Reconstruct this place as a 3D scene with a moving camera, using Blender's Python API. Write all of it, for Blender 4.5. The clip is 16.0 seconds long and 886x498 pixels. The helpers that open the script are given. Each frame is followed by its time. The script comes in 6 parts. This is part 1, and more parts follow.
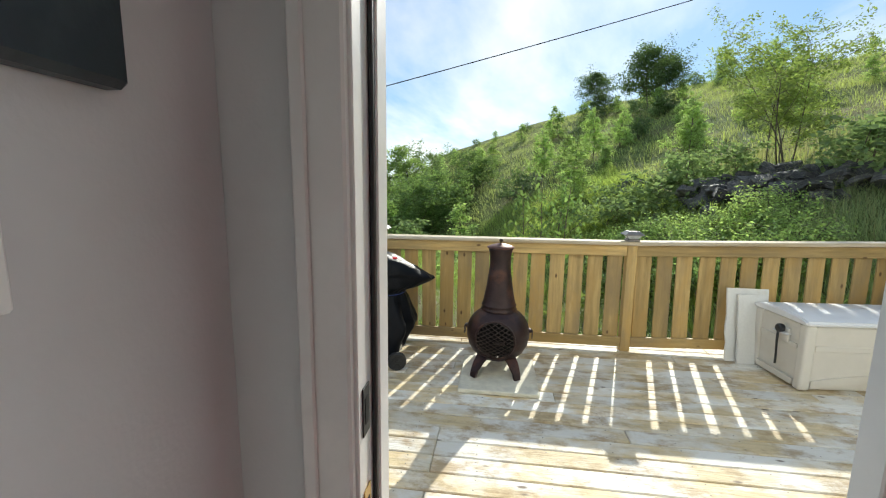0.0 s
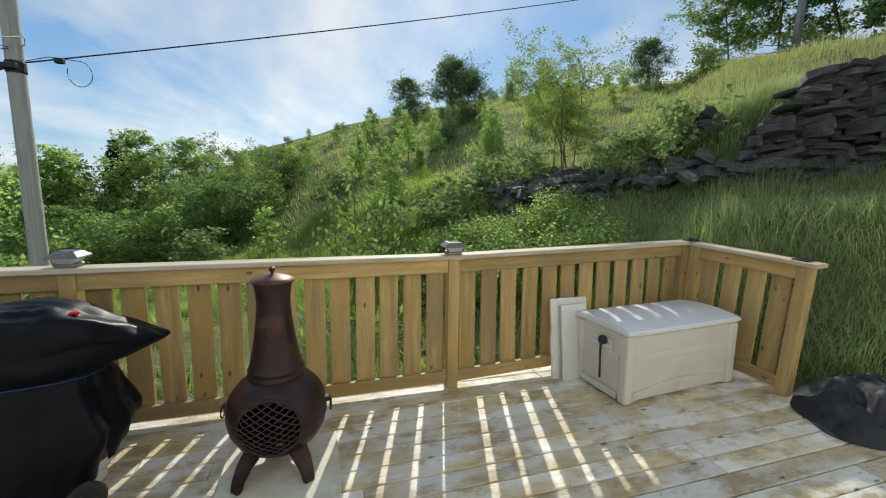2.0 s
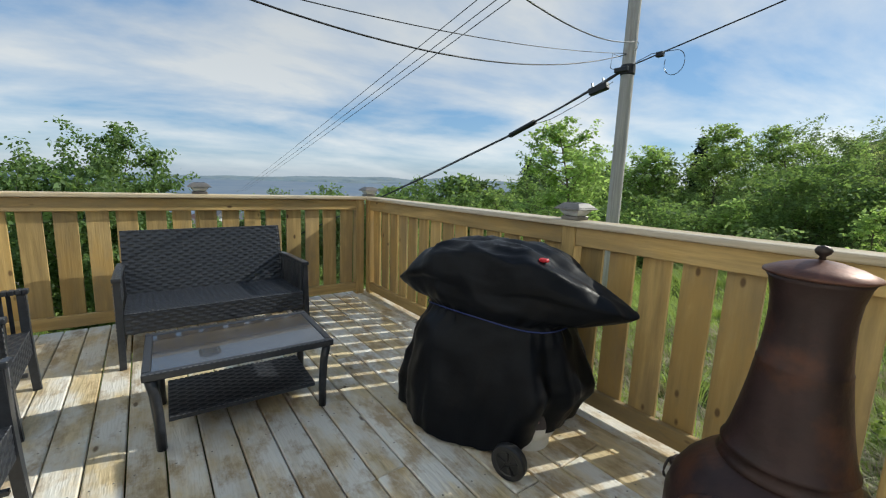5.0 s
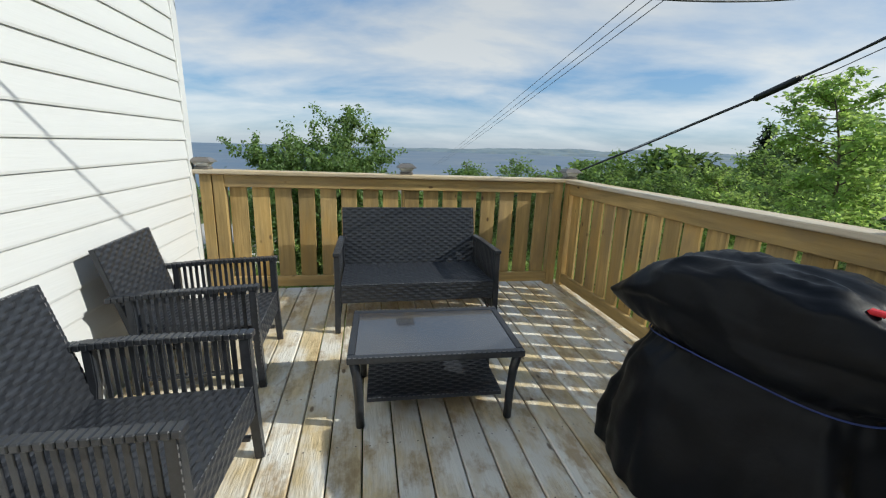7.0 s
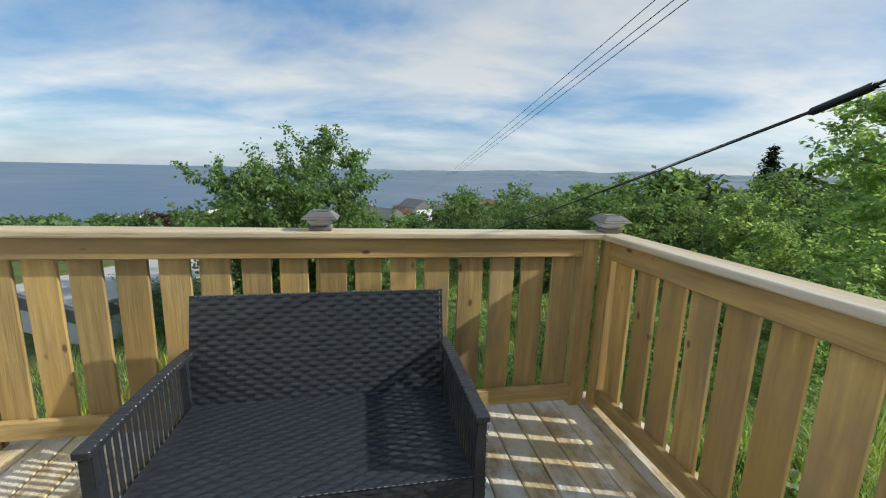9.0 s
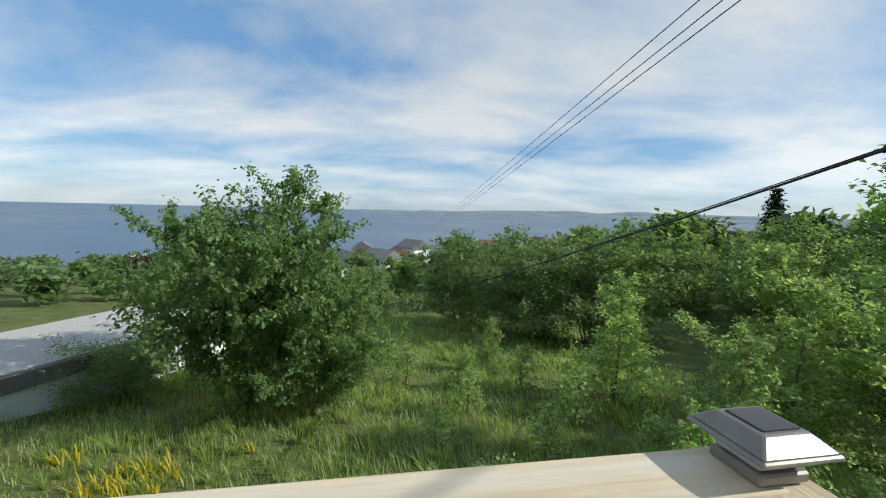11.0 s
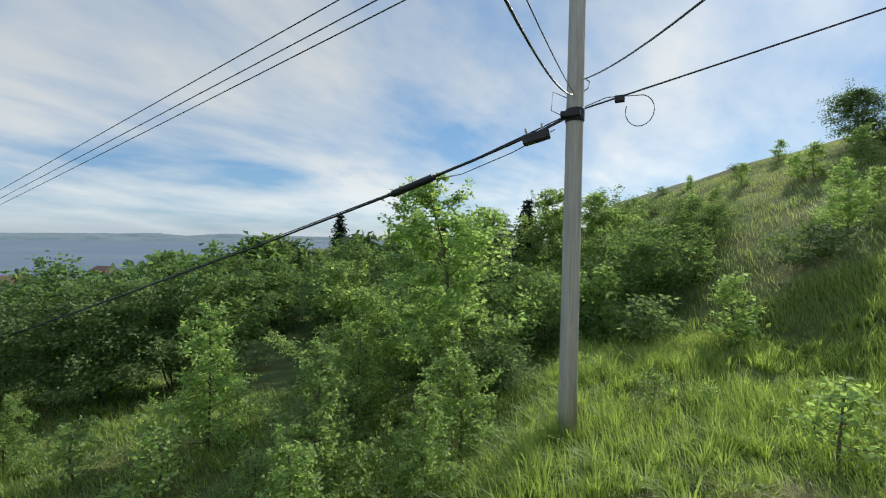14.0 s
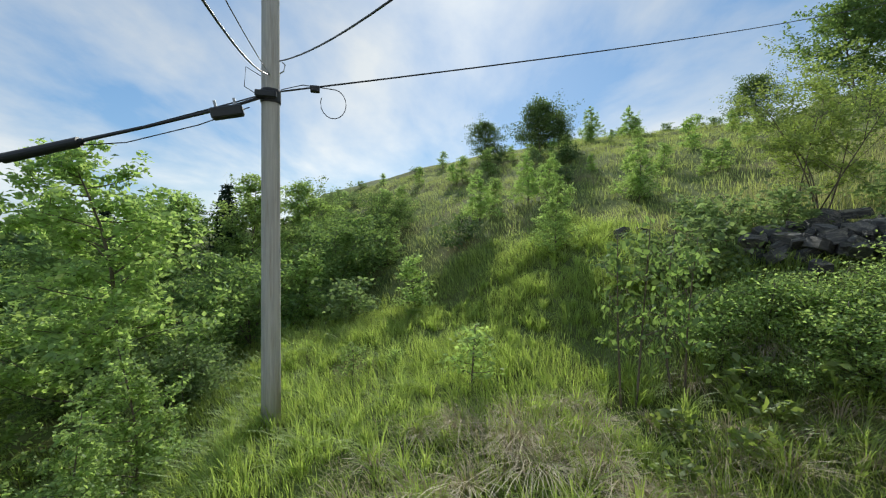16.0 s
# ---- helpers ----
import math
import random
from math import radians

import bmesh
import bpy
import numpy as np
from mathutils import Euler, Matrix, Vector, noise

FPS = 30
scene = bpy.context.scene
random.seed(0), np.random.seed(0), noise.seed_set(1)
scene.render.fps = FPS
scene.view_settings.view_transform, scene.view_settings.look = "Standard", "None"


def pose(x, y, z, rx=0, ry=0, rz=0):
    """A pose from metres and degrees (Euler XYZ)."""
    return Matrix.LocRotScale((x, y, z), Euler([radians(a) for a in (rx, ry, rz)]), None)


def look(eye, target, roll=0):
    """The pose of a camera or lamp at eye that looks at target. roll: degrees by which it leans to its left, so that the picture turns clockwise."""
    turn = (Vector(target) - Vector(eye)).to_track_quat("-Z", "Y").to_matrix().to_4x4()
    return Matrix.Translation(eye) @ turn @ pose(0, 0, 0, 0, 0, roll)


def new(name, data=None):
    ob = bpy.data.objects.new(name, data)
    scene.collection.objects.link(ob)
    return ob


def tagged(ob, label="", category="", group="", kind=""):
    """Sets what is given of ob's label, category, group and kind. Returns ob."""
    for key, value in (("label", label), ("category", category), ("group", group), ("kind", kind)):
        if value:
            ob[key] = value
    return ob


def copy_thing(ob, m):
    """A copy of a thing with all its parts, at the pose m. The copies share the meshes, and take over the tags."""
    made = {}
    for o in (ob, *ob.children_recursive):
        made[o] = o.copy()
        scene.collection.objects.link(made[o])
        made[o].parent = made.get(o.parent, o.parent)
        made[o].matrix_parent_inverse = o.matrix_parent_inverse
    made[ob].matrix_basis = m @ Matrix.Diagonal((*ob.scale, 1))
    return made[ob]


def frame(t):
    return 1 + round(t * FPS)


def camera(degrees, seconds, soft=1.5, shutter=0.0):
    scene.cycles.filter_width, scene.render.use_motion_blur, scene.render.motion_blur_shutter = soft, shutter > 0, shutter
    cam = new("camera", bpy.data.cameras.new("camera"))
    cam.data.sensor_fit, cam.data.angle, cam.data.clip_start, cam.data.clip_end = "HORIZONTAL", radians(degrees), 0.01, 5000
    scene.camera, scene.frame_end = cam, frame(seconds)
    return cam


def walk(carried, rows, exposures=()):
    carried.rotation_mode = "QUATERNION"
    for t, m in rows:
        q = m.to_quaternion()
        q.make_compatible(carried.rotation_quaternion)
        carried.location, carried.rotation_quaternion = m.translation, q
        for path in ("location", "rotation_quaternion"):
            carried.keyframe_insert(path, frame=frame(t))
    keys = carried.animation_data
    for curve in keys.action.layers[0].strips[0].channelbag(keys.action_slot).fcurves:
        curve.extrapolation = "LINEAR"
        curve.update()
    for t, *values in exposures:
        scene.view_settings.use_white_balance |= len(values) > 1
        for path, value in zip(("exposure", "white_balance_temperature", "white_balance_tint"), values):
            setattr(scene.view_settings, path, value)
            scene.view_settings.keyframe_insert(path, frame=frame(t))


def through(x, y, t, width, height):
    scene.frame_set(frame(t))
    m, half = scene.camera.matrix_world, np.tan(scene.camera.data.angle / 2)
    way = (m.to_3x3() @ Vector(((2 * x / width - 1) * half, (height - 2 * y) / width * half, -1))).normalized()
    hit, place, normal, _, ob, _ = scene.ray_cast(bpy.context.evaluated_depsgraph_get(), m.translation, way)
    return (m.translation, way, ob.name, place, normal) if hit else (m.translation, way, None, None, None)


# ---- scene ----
cam = camera(94.8, 16.0, soft=1.15)
PATH = [
    (0, (-1.276, -4.028, 1.558), (-1.533, -2.067, 1.258), 0.8),
    (0.2, (-1.212, -3.97, 1.555), (-1.311, -1.995, 1.26), 0.9),
    (0.5, (-1.122, -3.801, 1.527), (-0.994, -1.825, 1.242), 0.7),
    (1, (-1.078, -3.51, 1.541), (-0.677, -1.572, 1.256), 0.8),
    (1.5, (-1.032, -3.206, 1.572), (-0.498, -1.299, 1.289), 0.9),
    (2, (-0.987, -2.972, 1.556), (-0.41, -1.078, 1.278), 0.9),
    (2.5, (-0.948, -2.7, 1.49), (-0.389, -0.798, 1.227), 0.9),
    (3, (-0.91, -2.426, 1.433), (-0.5, -0.484, 1.187), 0.8),
    (3.5, (-0.922, -2.247, 1.386), (-0.962, -0.261, 1.155), 0.8),
    (4, (-1.024, -2.103, 1.336), (-1.697, -0.236, 1.09), 0.8),
    (4.5, (-1.068, -1.986, 1.276), (-2.281, -0.419, 1.005), 1.7),
    (5, (-0.992, -1.999, 1.273), (-2.581, -0.832, 0.939), 1.9),
    (5.2, (-0.944, -2.012, 1.271), (-2.638, -1.011, 0.914), 2.0),
    (7.3, (-1.525, -1.937, 1.351), (-3.431, -1.583, 0.861), 1.7),
    (7.5, (-1.664, -1.874, 1.34), (-3.572, -1.519, 0.857), 1.7),
    (8, (-2.056, -1.723, 1.359), (-3.968, -1.369, 0.89), 1.7),
    (8.5, (-2.55, -1.581, 1.375), (-4.468, -1.219, 0.941), 1.6),
    (9, (-2.985, -1.385, 1.407), (-4.912, -1.017, 1.018), 1.5),
    (9.5, (-3.388, -1.2, 1.458), (-5.326, -0.832, 1.127), 1.5),
    (9.7, (-3.534, -1.122, 1.451), (-5.481, -0.764, 1.164), 1.1),
    (11.8, (-4.803, -0.61, 1.599), (-6.751, -0.175, 1.476), 1.8),
    (12, (-4.817, -0.589, 1.595), (-6.75, -0.085, 1.491), 1.6),
    (12.5, (-4.801, -0.608, 1.576), (-6.65, 0.15, 1.497), 1.7),
    (13, (-4.754, -0.572, 1.611), (-6.426, 0.523, 1.552), 1.5),
    (13.5, (-4.631, -0.491, 1.668), (-5.984, 0.981, 1.620), 1.3),
    (14, (-4.547, -0.456, 1.654), (-5.435, 1.335, 1.606), 1.0),
    (14.5, (-4.467, -0.443, 1.634), (-4.852, 1.519, 1.584), 0.9),
    (15, (-4.401, -0.468, 1.599), (-4.345, 1.53, 1.538), 0.9),
    (15.5, (-4.405, -0.472, 1.595), (-4.070, 1.498, 1.525), 0.9),
    (16, (-4.418, -0.477, 1.591), (-3.974, 1.471, 1.518), 0.8),
]
walk(cam, [(t, look(eye, target, roll)) for t, eye, target, roll in PATH],
     [(0, 0.61, 6450, 4), (0.5, 0.56, 6450, 4), (1.2, 0.22, 6450, 4), (3.5, 0.19, 6450, 4), (4.5, 0.12, 6450, 4), (5, 0.2, 6450, 4), (7.5, 0.18, 6450, 4), (9.5, 0.25, 6450, 4), (12.5, 0.3, 6450, 4), (14.5, 0.14, 6450, 4), (16, 0.2, 6450, 4)])

# ---- light ----
SUN_AZ, SUN_EL = radians(16.5), radians(33.0)
to_sun = Vector((math.sin(SUN_AZ) * math.cos(SUN_EL), math.cos(SUN_AZ) * math.cos(SUN_EL), math.sin(SUN_EL)))
sun = new("sun", bpy.data.lights.new("sun", "SUN"))
sun.data.energy, sun.data.angle, sun.data.color = 3.7, radians(0.6), (1.0, 0.95, 0.87)
sun.matrix_world = look(to_sun * 60, (0, 0, 0))

world = bpy.data.worlds.new("world")
scene.world = world
world.use_nodes = True


def build_sky(tree):
    n, l = tree.nodes, tree.links
    n.clear()
    out, bg = n.new("ShaderNodeOutputWorld"), n.new("ShaderNodeBackground")
    sky = n.new("ShaderNodeTexSky")
    sky.sky_type, sky.sun_disc = "NISHITA", False
    sky.sun_elevation, sky.sun_rotation = SUN_EL, SUN_AZ
    sky.air_density, sky.dust_density, sky.ozone_density = 1.0, 0.25, 1.6
    co = n.new("ShaderNodeTexCoord")
    sep = n.new("ShaderNodeSeparateXYZ")
    l.new(co.outputs["Generated"], sep.inputs[0])
    hz = n.new("ShaderNodeMath"); hz.operation = "MAXIMUM"; hz.inputs[1].default_value = 0.0
    l.new(sep.outputs[2], hz.inputs[0])
    up = n.new("ShaderNodeMath"); up.operation = "ADD"; up.inputs[1].default_value = 0.22
    l.new(hz.outputs[0], up.inputs[0])
    flat = n.new("ShaderNodeVectorMath"); flat.operation = "DIVIDE"
    comb = n.new("ShaderNodeCombineXYZ")
    for i in range(3):
        l.new(up.outputs[0], comb.inputs[i])
    l.new(co.outputs["Generated"], flat.inputs[0]); l.new(comb.outputs[0], flat.inputs[1])
    # streaked cirrus: stretched noise, broken by a second, coarser one
    m0 = n.new("ShaderNodeMapping")
    m0.inputs["Rotation"].default_value = (0, 0, radians(10))
    l.new(flat.outputs[0], m0.inputs[0])
    m1 = n.new("ShaderNodeMapping")
    m1.inputs["Scale"].default_value = (1.05, 0.62, 0.0)
    m1.inputs["Location"].default_value = (0.35, 0.15, 0)
    l.new(m0.outputs[0], m1.inputs[0])
    n1 = n.new("ShaderNodeTexNoise")
    n1.inputs["Scale"].default_value, n1.inputs["Detail"].default_value, n1.inputs["Roughness"].default_value = 1.15, 9, 0.56
    n1.inputs["Distortion"].default_value = 0.25
    l.new(m1.outputs[0], n1.inputs["Vector"])
    r1 = n.new("ShaderNodeValToRGB")
    r1.color_ramp.elements[0].position, r1.color_ramp.elements[1].position = 0.37, 0.62
    l.new(n1.outputs["Fac"], r1.inputs[0])
    fade = n.new("ShaderNodeMapRange")
    fade.inputs[1].default_value, fade.inputs[2].default_value = 0.0, 0.1
    fade.inputs[3].default_value, fade.inputs[4].default_value = 0.35, 0.85
    l.new(hz.outputs[0], fade.inputs[0])
    mul = n.new("ShaderNodeMath"); mul.operation = "MULTIPLY"
    l.new(r1.outputs[0], mul.inputs[0]); l.new(fade.outputs[0], mul.inputs[1])
    # thin cloud scatters the light of the sky behind it, whiter and brighter
    bw = n.new("ShaderNodeRGBToBW")
    l.new(sky.outputs[0], bw.inputs[0])
    gain = n.new("ShaderNodeMath"); gain.operation = "MULTIPLY_ADD"; gain.inputs[1].default_value = 0.34; gain.inputs[2].default_value = 3.2
    l.new(bw.outputs[0], gain.inputs[0])
    tint = n.new("ShaderNodeVectorMath"); tint.operation = "SCALE"; tint.inputs[0].default_value = (1.0, 1.0, 1.02)
    l.new(gain.outputs[0], tint.inputs["Scale"])
    mix = n.new("ShaderNodeMix"); mix.data_type = "RGBA"
    # a thin even veil evens out the clear sky
    veil = n.new("ShaderNodeMix"); veil.data_type = "RGBA"; veil.inputs[0].default_value = 0.7
    veil.inputs[7].default_value = (0.73, 1.64, 3.2, 1)
    l.new(sky.outputs[0], veil.inputs[6])
    l.new(mul.outputs[0], mix.inputs[0]); l.new(veil.outputs[2], mix.inputs[6]); l.new(tint.outputs[0], mix.inputs[7])
    l.new(mix.outputs[2], bg.inputs[0])
    bg.inputs[1].default_value = SKY
    l.new(bg.outputs[0], out.inputs[0])


SKY = 0.15
build_sky(world.node_tree)


# ---- materials ----
def material(name, base, rough=0.6, metal=0.0, vary=0.25, grain=None, scale=8.0, stretch=(1, 1, 1), bump=0.15, detail=40.0,
             tint=None, tint_scale=1.5, tint_lo=0.45, tint_hi=0.65, each=0.0, knots=None, stain=None, stain_scale=1.0, blotch=None, transmit=0.0, coat=0.0, bump_dist=0.01, spec=0.5, coords="Object"):
    """A two-scale procedural surface: base colour, grain along one axis, blotches of a second colour, fine relief."""
    m = bpy.data.materials.new(name)
    m.use_nodes = True
    n, l = m.node_tree.nodes, m.node_tree.links
    b = n["Principled BSDF"]
    co = n.new("ShaderNodeTexCoord")
    mp = n.new("ShaderNodeMapping")
    mp.inputs["Scale"].default_value = stretch
    l.new(co.outputs[coords], mp.inputs[0])
    info = n.new("ShaderNodeObjectInfo")
    if each:
        far = n.new("ShaderNodeMath"); far.operation = "MULTIPLY"; far.inputs[1].default_value = 37.0
        l.new(info.outputs["Random"], far.inputs[0])
        sh = n.new("ShaderNodeCombineXYZ")
        for i in range(3):
            l.new(far.outputs[0], sh.inputs[i])
        l.new(sh.outputs[0], mp.inputs["Location"])
    n1 = n.new("ShaderNodeTexNoise")
    n1.inputs["Scale"].default_value, n1.inputs["Detail"].default_value, n1.inputs["Roughness"].default_value = scale, 8, 0.62
    l.new(mp.outputs[0], n1.inputs["Vector"])
    dark = tuple(c * (1 - vary) for c in base)
    lite = tuple(min(1, c * (1 + vary)) for c in base)
    r = n.new("ShaderNodeValToRGB")
    r.color_ramp.elements[0].position, r.color_ramp.elements[1].position = 0.3, 0.7
    r.color_ramp.elements[0].color, r.color_ramp.elements[1].color = (*dark, 1), (*lite, 1)
    l.new(n1.outputs["Fac"], r.inputs[0])
    col = r.outputs[0]
    spots = mp
    if blotch:
        spots = n.new("ShaderNodeMapping")
        spots.inputs["Scale"].default_value = blotch
        l.new(co.outputs[coords], spots.inputs[0])
        if each:
            l.new(sh.outputs[0], spots.inputs["Location"])
    if tint:
        n2 = n.new("ShaderNodeTexNoise")
        n2.inputs["Scale"].default_value, n2.inputs["Detail"].default_value, n2.inputs["Roughness"].default_value = tint_scale, 6, 0.6
        l.new(spots.outputs[0], n2.inputs["Vector"])
        r2 = n.new("ShaderNodeMapRange")
        r2.inputs[1].default_value, r2.inputs[2].default_value = tint_lo, tint_hi
        l.new(n2.outputs["Fac"], r2.inputs[0])
        mx = n.new("ShaderNodeMix"); mx.data_type = "RGBA"
        l.new(r2.outputs[0], mx.inputs[0]); l.new(col, mx.inputs[6])
        mx.inputs[7].default_value = (*tint, 1)
        col = mx.outputs[2]
    if stain:
        n4 = n.new("ShaderNodeTexNoise")
        n4.inputs["Scale"].default_value, n4.inputs["Detail"].default_value, n4.inputs["Roughness"].default_value = stain_scale, 7, 0.68
        l.new(spots.outputs[0], n4.inputs["Vector"])
        r4 = n.new("ShaderNodeMapRange")
        r4.inputs[1].default_value, r4.inputs[2].default_value, r4.inputs[4].default_value = 0.5, 0.63, 0.82
        l.new(n4.outputs["Fac"], r4.inputs[0])
        x4 = n.new("ShaderNodeMix"); x4.data_type = "RGBA"
        l.new(r4.outputs[0], x4.inputs[0]); l.new(col, x4.inputs[6]); x4.inputs[7].default_value = (*stain, 1)
        col = x4.outputs[2]
    if knots:
        km = n.new("ShaderNodeMapping"); km.inputs["Scale"].default_value = knots
        l.new(co.outputs[coords], km.inputs[0])
        if each:
            l.new(sh.outputs[0], km.inputs["Location"])
        vo = n.new("ShaderNodeTexVoronoi"); vo.inputs["Scale"].default_value = 1.0
        l.new(km.outputs[0], vo.inputs["Vector"])
        kr = n.new("ShaderNodeMapRange")
        kr.inputs[1].default_value, kr.inputs[2].default_value, kr.inputs[3].default_value, kr.inputs[4].default_value = 0.08, 0.15, 0.85, 0.0
        l.new(vo.outputs["Distance"], kr.inputs[0])
        few = n.new("ShaderNodeMath"); few.operation = "GREATER_THAN"; few.inputs[1].default_value = 0.66
        pick = n.new("ShaderNodeSeparateColor"); l.new(vo.outputs["Color"], pick.inputs[0]); l.new(pick.outputs[0], few.inputs[0])
        some = n.new("ShaderNodeMath"); some.operation = "MULTIPLY"
        l.new(kr.outputs[0], some.inputs[0]); l.new(few.outputs[0], some.inputs[1])
        kx = n.new("ShaderNodeMix"); kx.data_type = "RGBA"
        l.new(some.outputs[0], kx.inputs[0]); l.new(col, kx.inputs[6]); kx.inputs[7].default_value = (0.1, 0.055, 0.025, 1)
        col = kx.outputs[2]
    if each:
        sc = n.new("ShaderNodeMapRange")
        sc.inputs[3].default_value, sc.inputs[4].default_value = 1 - each, 1 + each
        l.new(info.outputs["Random"], sc.inputs[0])
        vm = n.new("ShaderNodeVectorMath"); vm.operation = "SCALE"
        l.new(col, vm.inputs[0]); l.new(sc.outputs[0], vm.inputs["Scale"])
        col = vm.outputs[0]
    l.new(col, b.inputs["Base Color"])
    rr = n.new("ShaderNodeMapRange")
    rr.inputs[3].default_value, rr.inputs[4].default_value = max(0.02, rough - 0.12), min(1, rough + 0.12)
    l.new(n1.outputs["Fac"], rr.inputs[0]); l.new(rr.outputs[0], b.inputs["Roughness"])
    b.inputs["Metallic"].default_value = metal
    b.inputs["Specular IOR Level"].default_value = spec
    if coat:
        b.inputs["Coat Weight"].default_value = coat
    if transmit:
        b.inputs["Transmission Weight"].default_value = transmit
    if bump:
        n3 = n.new("ShaderNodeTexNoise")
        n3.inputs["Scale"].default_value, n3.inputs["Detail"].default_value = detail, 6
        l.new(mp.outputs[0], n3.inputs["Vector"])
        bp = n.new("ShaderNodeBump")
        bp.inputs["Strength"].default_value, bp.inputs["Distance"].default_value = bump, bump_dist
        l.new(n3.outputs["Fac"], bp.inputs["Height"]); l.new(bp.outputs[0], b.inputs["Normal"])
    return m


def leaf_material(name, base, light, through=0.45, gloss=0.08, vary=0.35):
    """Thin leaves: reflecting and letting light through, each leaf a little different."""
    m = bpy.data.materials.new(name)
    m.use_nodes = True
    n, l = m.node_tree.nodes, m.node_tree.links
    n.clear()
    out = n.new("ShaderNodeOutputMaterial")
    geo, info = n.new("ShaderNodeNewGeometry"), n.new("ShaderNodeObjectInfo")
    add = n.new("ShaderNodeMath"); add.operation = "MULTIPLY_ADD"; add.inputs[1].default_value = 0.7
    half = n.new("ShaderNodeMath"); half.operation = "MULTIPLY"; half.inputs[1].default_value = 0.3
    l.new(info.outputs["Random"], half.inputs[0])
    l.new(geo.outputs["Random Per Island"], add.inputs[0]); l.new(half.outputs[0], add.inputs[2])
    r = n.new("ShaderNodeValToRGB")
    e = r.color_ramp.elements
    e[0].color = (*[c * (1 - vary) for c in base], 1)
    e[1].color = (*[c * (1 + vary) for c in base], 1)
    l.new(add.outputs[0], r.inputs[0])
    d, t, g = n.new("ShaderNodeBsdfDiffuse"), n.new("ShaderNodeBsdfTranslucent"), n.new("ShaderNodeBsdfGlossy")
    l.new(r.outputs[0], d.inputs[0])
    r2 = n.new("ShaderNodeValToRGB")
    e = r2.color_ramp.elements
    e[0].color = (*[c * (1 - vary) for c in light], 1)
    e[1].color = (*[c * (1 + vary) for c in light], 1)
    l.new(add.outputs[0], r2.inputs[0]); l.new(r2.outputs[0], t.inputs[0])
    g.inputs["Roughness"].default_value = 0.58
    g.inputs[0].default_value = (0.8, 0.85, 0.8, 1)
    a, b = n.new("ShaderNodeMixShader"), n.new("ShaderNodeMixShader")
    a.inputs[0].default_value, b.inputs[0].default_value = through, gloss
    l.new(d.outputs[0], a.inputs[1]); l.new(t.outputs[0], a.inputs[2])
    l.new(a.outputs[0], b.inputs[1]); l.new(g.outputs[0], b.inputs[2])
    l.new(b.outputs[0], out.inputs[0])
    return m


M = {}
WOOD_X = (0.7, 9, 9)      # grain along x
WOOD_Y = (9, 0.7, 9)
WOOD_Z = (9, 9, 0.7)
pine = (0.45, 0.315, 0.13)
for axis, st, kn in (("x", WOOD_X, (5.5, 11, 11)), ("y", WOOD_Y, (11, 5.5, 11)), ("z", WOOD_Z, (11, 11, 5.5))):
    M["rail_" + axis] = material("rail_wood_" + axis, pine, 0.62, vary=0.34, scale=2.6, stretch=st, bump=0.35, detail=7, tint=(0.31, 0.225, 0.115), tint_scale=1.6, tint_lo=0.47, tint_hi=0.66, stain=(0.45, 0.29, 0.1), stain_scale=2.3, blotch=tuple(0.5 + 0.14 * c for c in st), each=0.22, spec=0.35, knots=kn)
M["deck"] = material("deck_wood", (0.6, 0.48, 0.285), 0.58, vary=0.2, scale=2.8, stretch=(1.1, 9, 9), bump=0.6, detail=8, tint=(0.74, 0.71, 0.64), tint_scale=1.5, tint_lo=0.41, tint_hi=0.57, stain=(0.36, 0.25, 0.125), stain_scale=2.6, blotch=(1.5, 2.6, 2.6), each=0.15, spec=0.4, knots=(4.5, 11, 11))
M["cap"] = material("weathered_cap", (0.5, 0.4, 0.26), 0.66, vary=0.3, scale=2.6, stretch=WOOD_X, bump=0.4, detail=7, tint=(0.58, 0.52, 0.43), tint_scale=0.8, each=0.08, spec=0.28, knots=(3.5, 11, 11))
M["screw"] = material("screw_steel", (0.22, 0.2, 0.17), 0.5, 0.8, bump=0)
M["siding"] = material("vinyl_siding", (0.66, 0.67, 0.675), 0.42, vary=0.03, scale=3, stretch=(0.4, 6, 6), bump=0.12, detail=14, tint=(0.63, 0.64, 0.645), tint_scale=0.7, spec=0.4)
M["trim"] = material("white_paint", (0.78, 0.78, 0.77), 0.4, vary=0.05, scale=4, bump=0.1, detail=25, tint=(0.66, 0.66, 0.66), tint_scale=2.5, tint_lo=0.55, tint_hi=0.75)
M["wall"] = material("interior_paint", (0.64, 0.645, 0.66), 0.75, vary=0.02, scale=2, bump=0.08, detail=120, tint=(0.58, 0.58, 0.59), tint_scale=1.2)
M["floor"] = material("interior_floor", (0.4, 0.34, 0.28), 0.4, vary=0.25, scale=2, stretch=WOOD_Y, bump=0.1)
M["ceiling"] = material("ceiling_paint", (0.78, 0.77, 0.75), 0.85, vary=0.02, scale=2, bump=0.1, detail=90)
M["red"] = material("red_paint", (0.42, 0.012, 0.03), 0.38, vary=0.1, scale=5, bump=0.08, detail=30)
M["tape"] = material("green_tape", (0.18, 0.5, 0.42), 0.6, vary=0.06, scale=20, bump=0.1)
M["brass"] = material("brass", (0.5, 0.33, 0.12), 0.35, 1.0, vary=0.25, scale=25, bump=0.05)
M["blackmetal"] = material("black_metal", (0.025, 0.025, 0.027), 0.45, 0.4, vary=0.3, scale=20, bump=0.05)
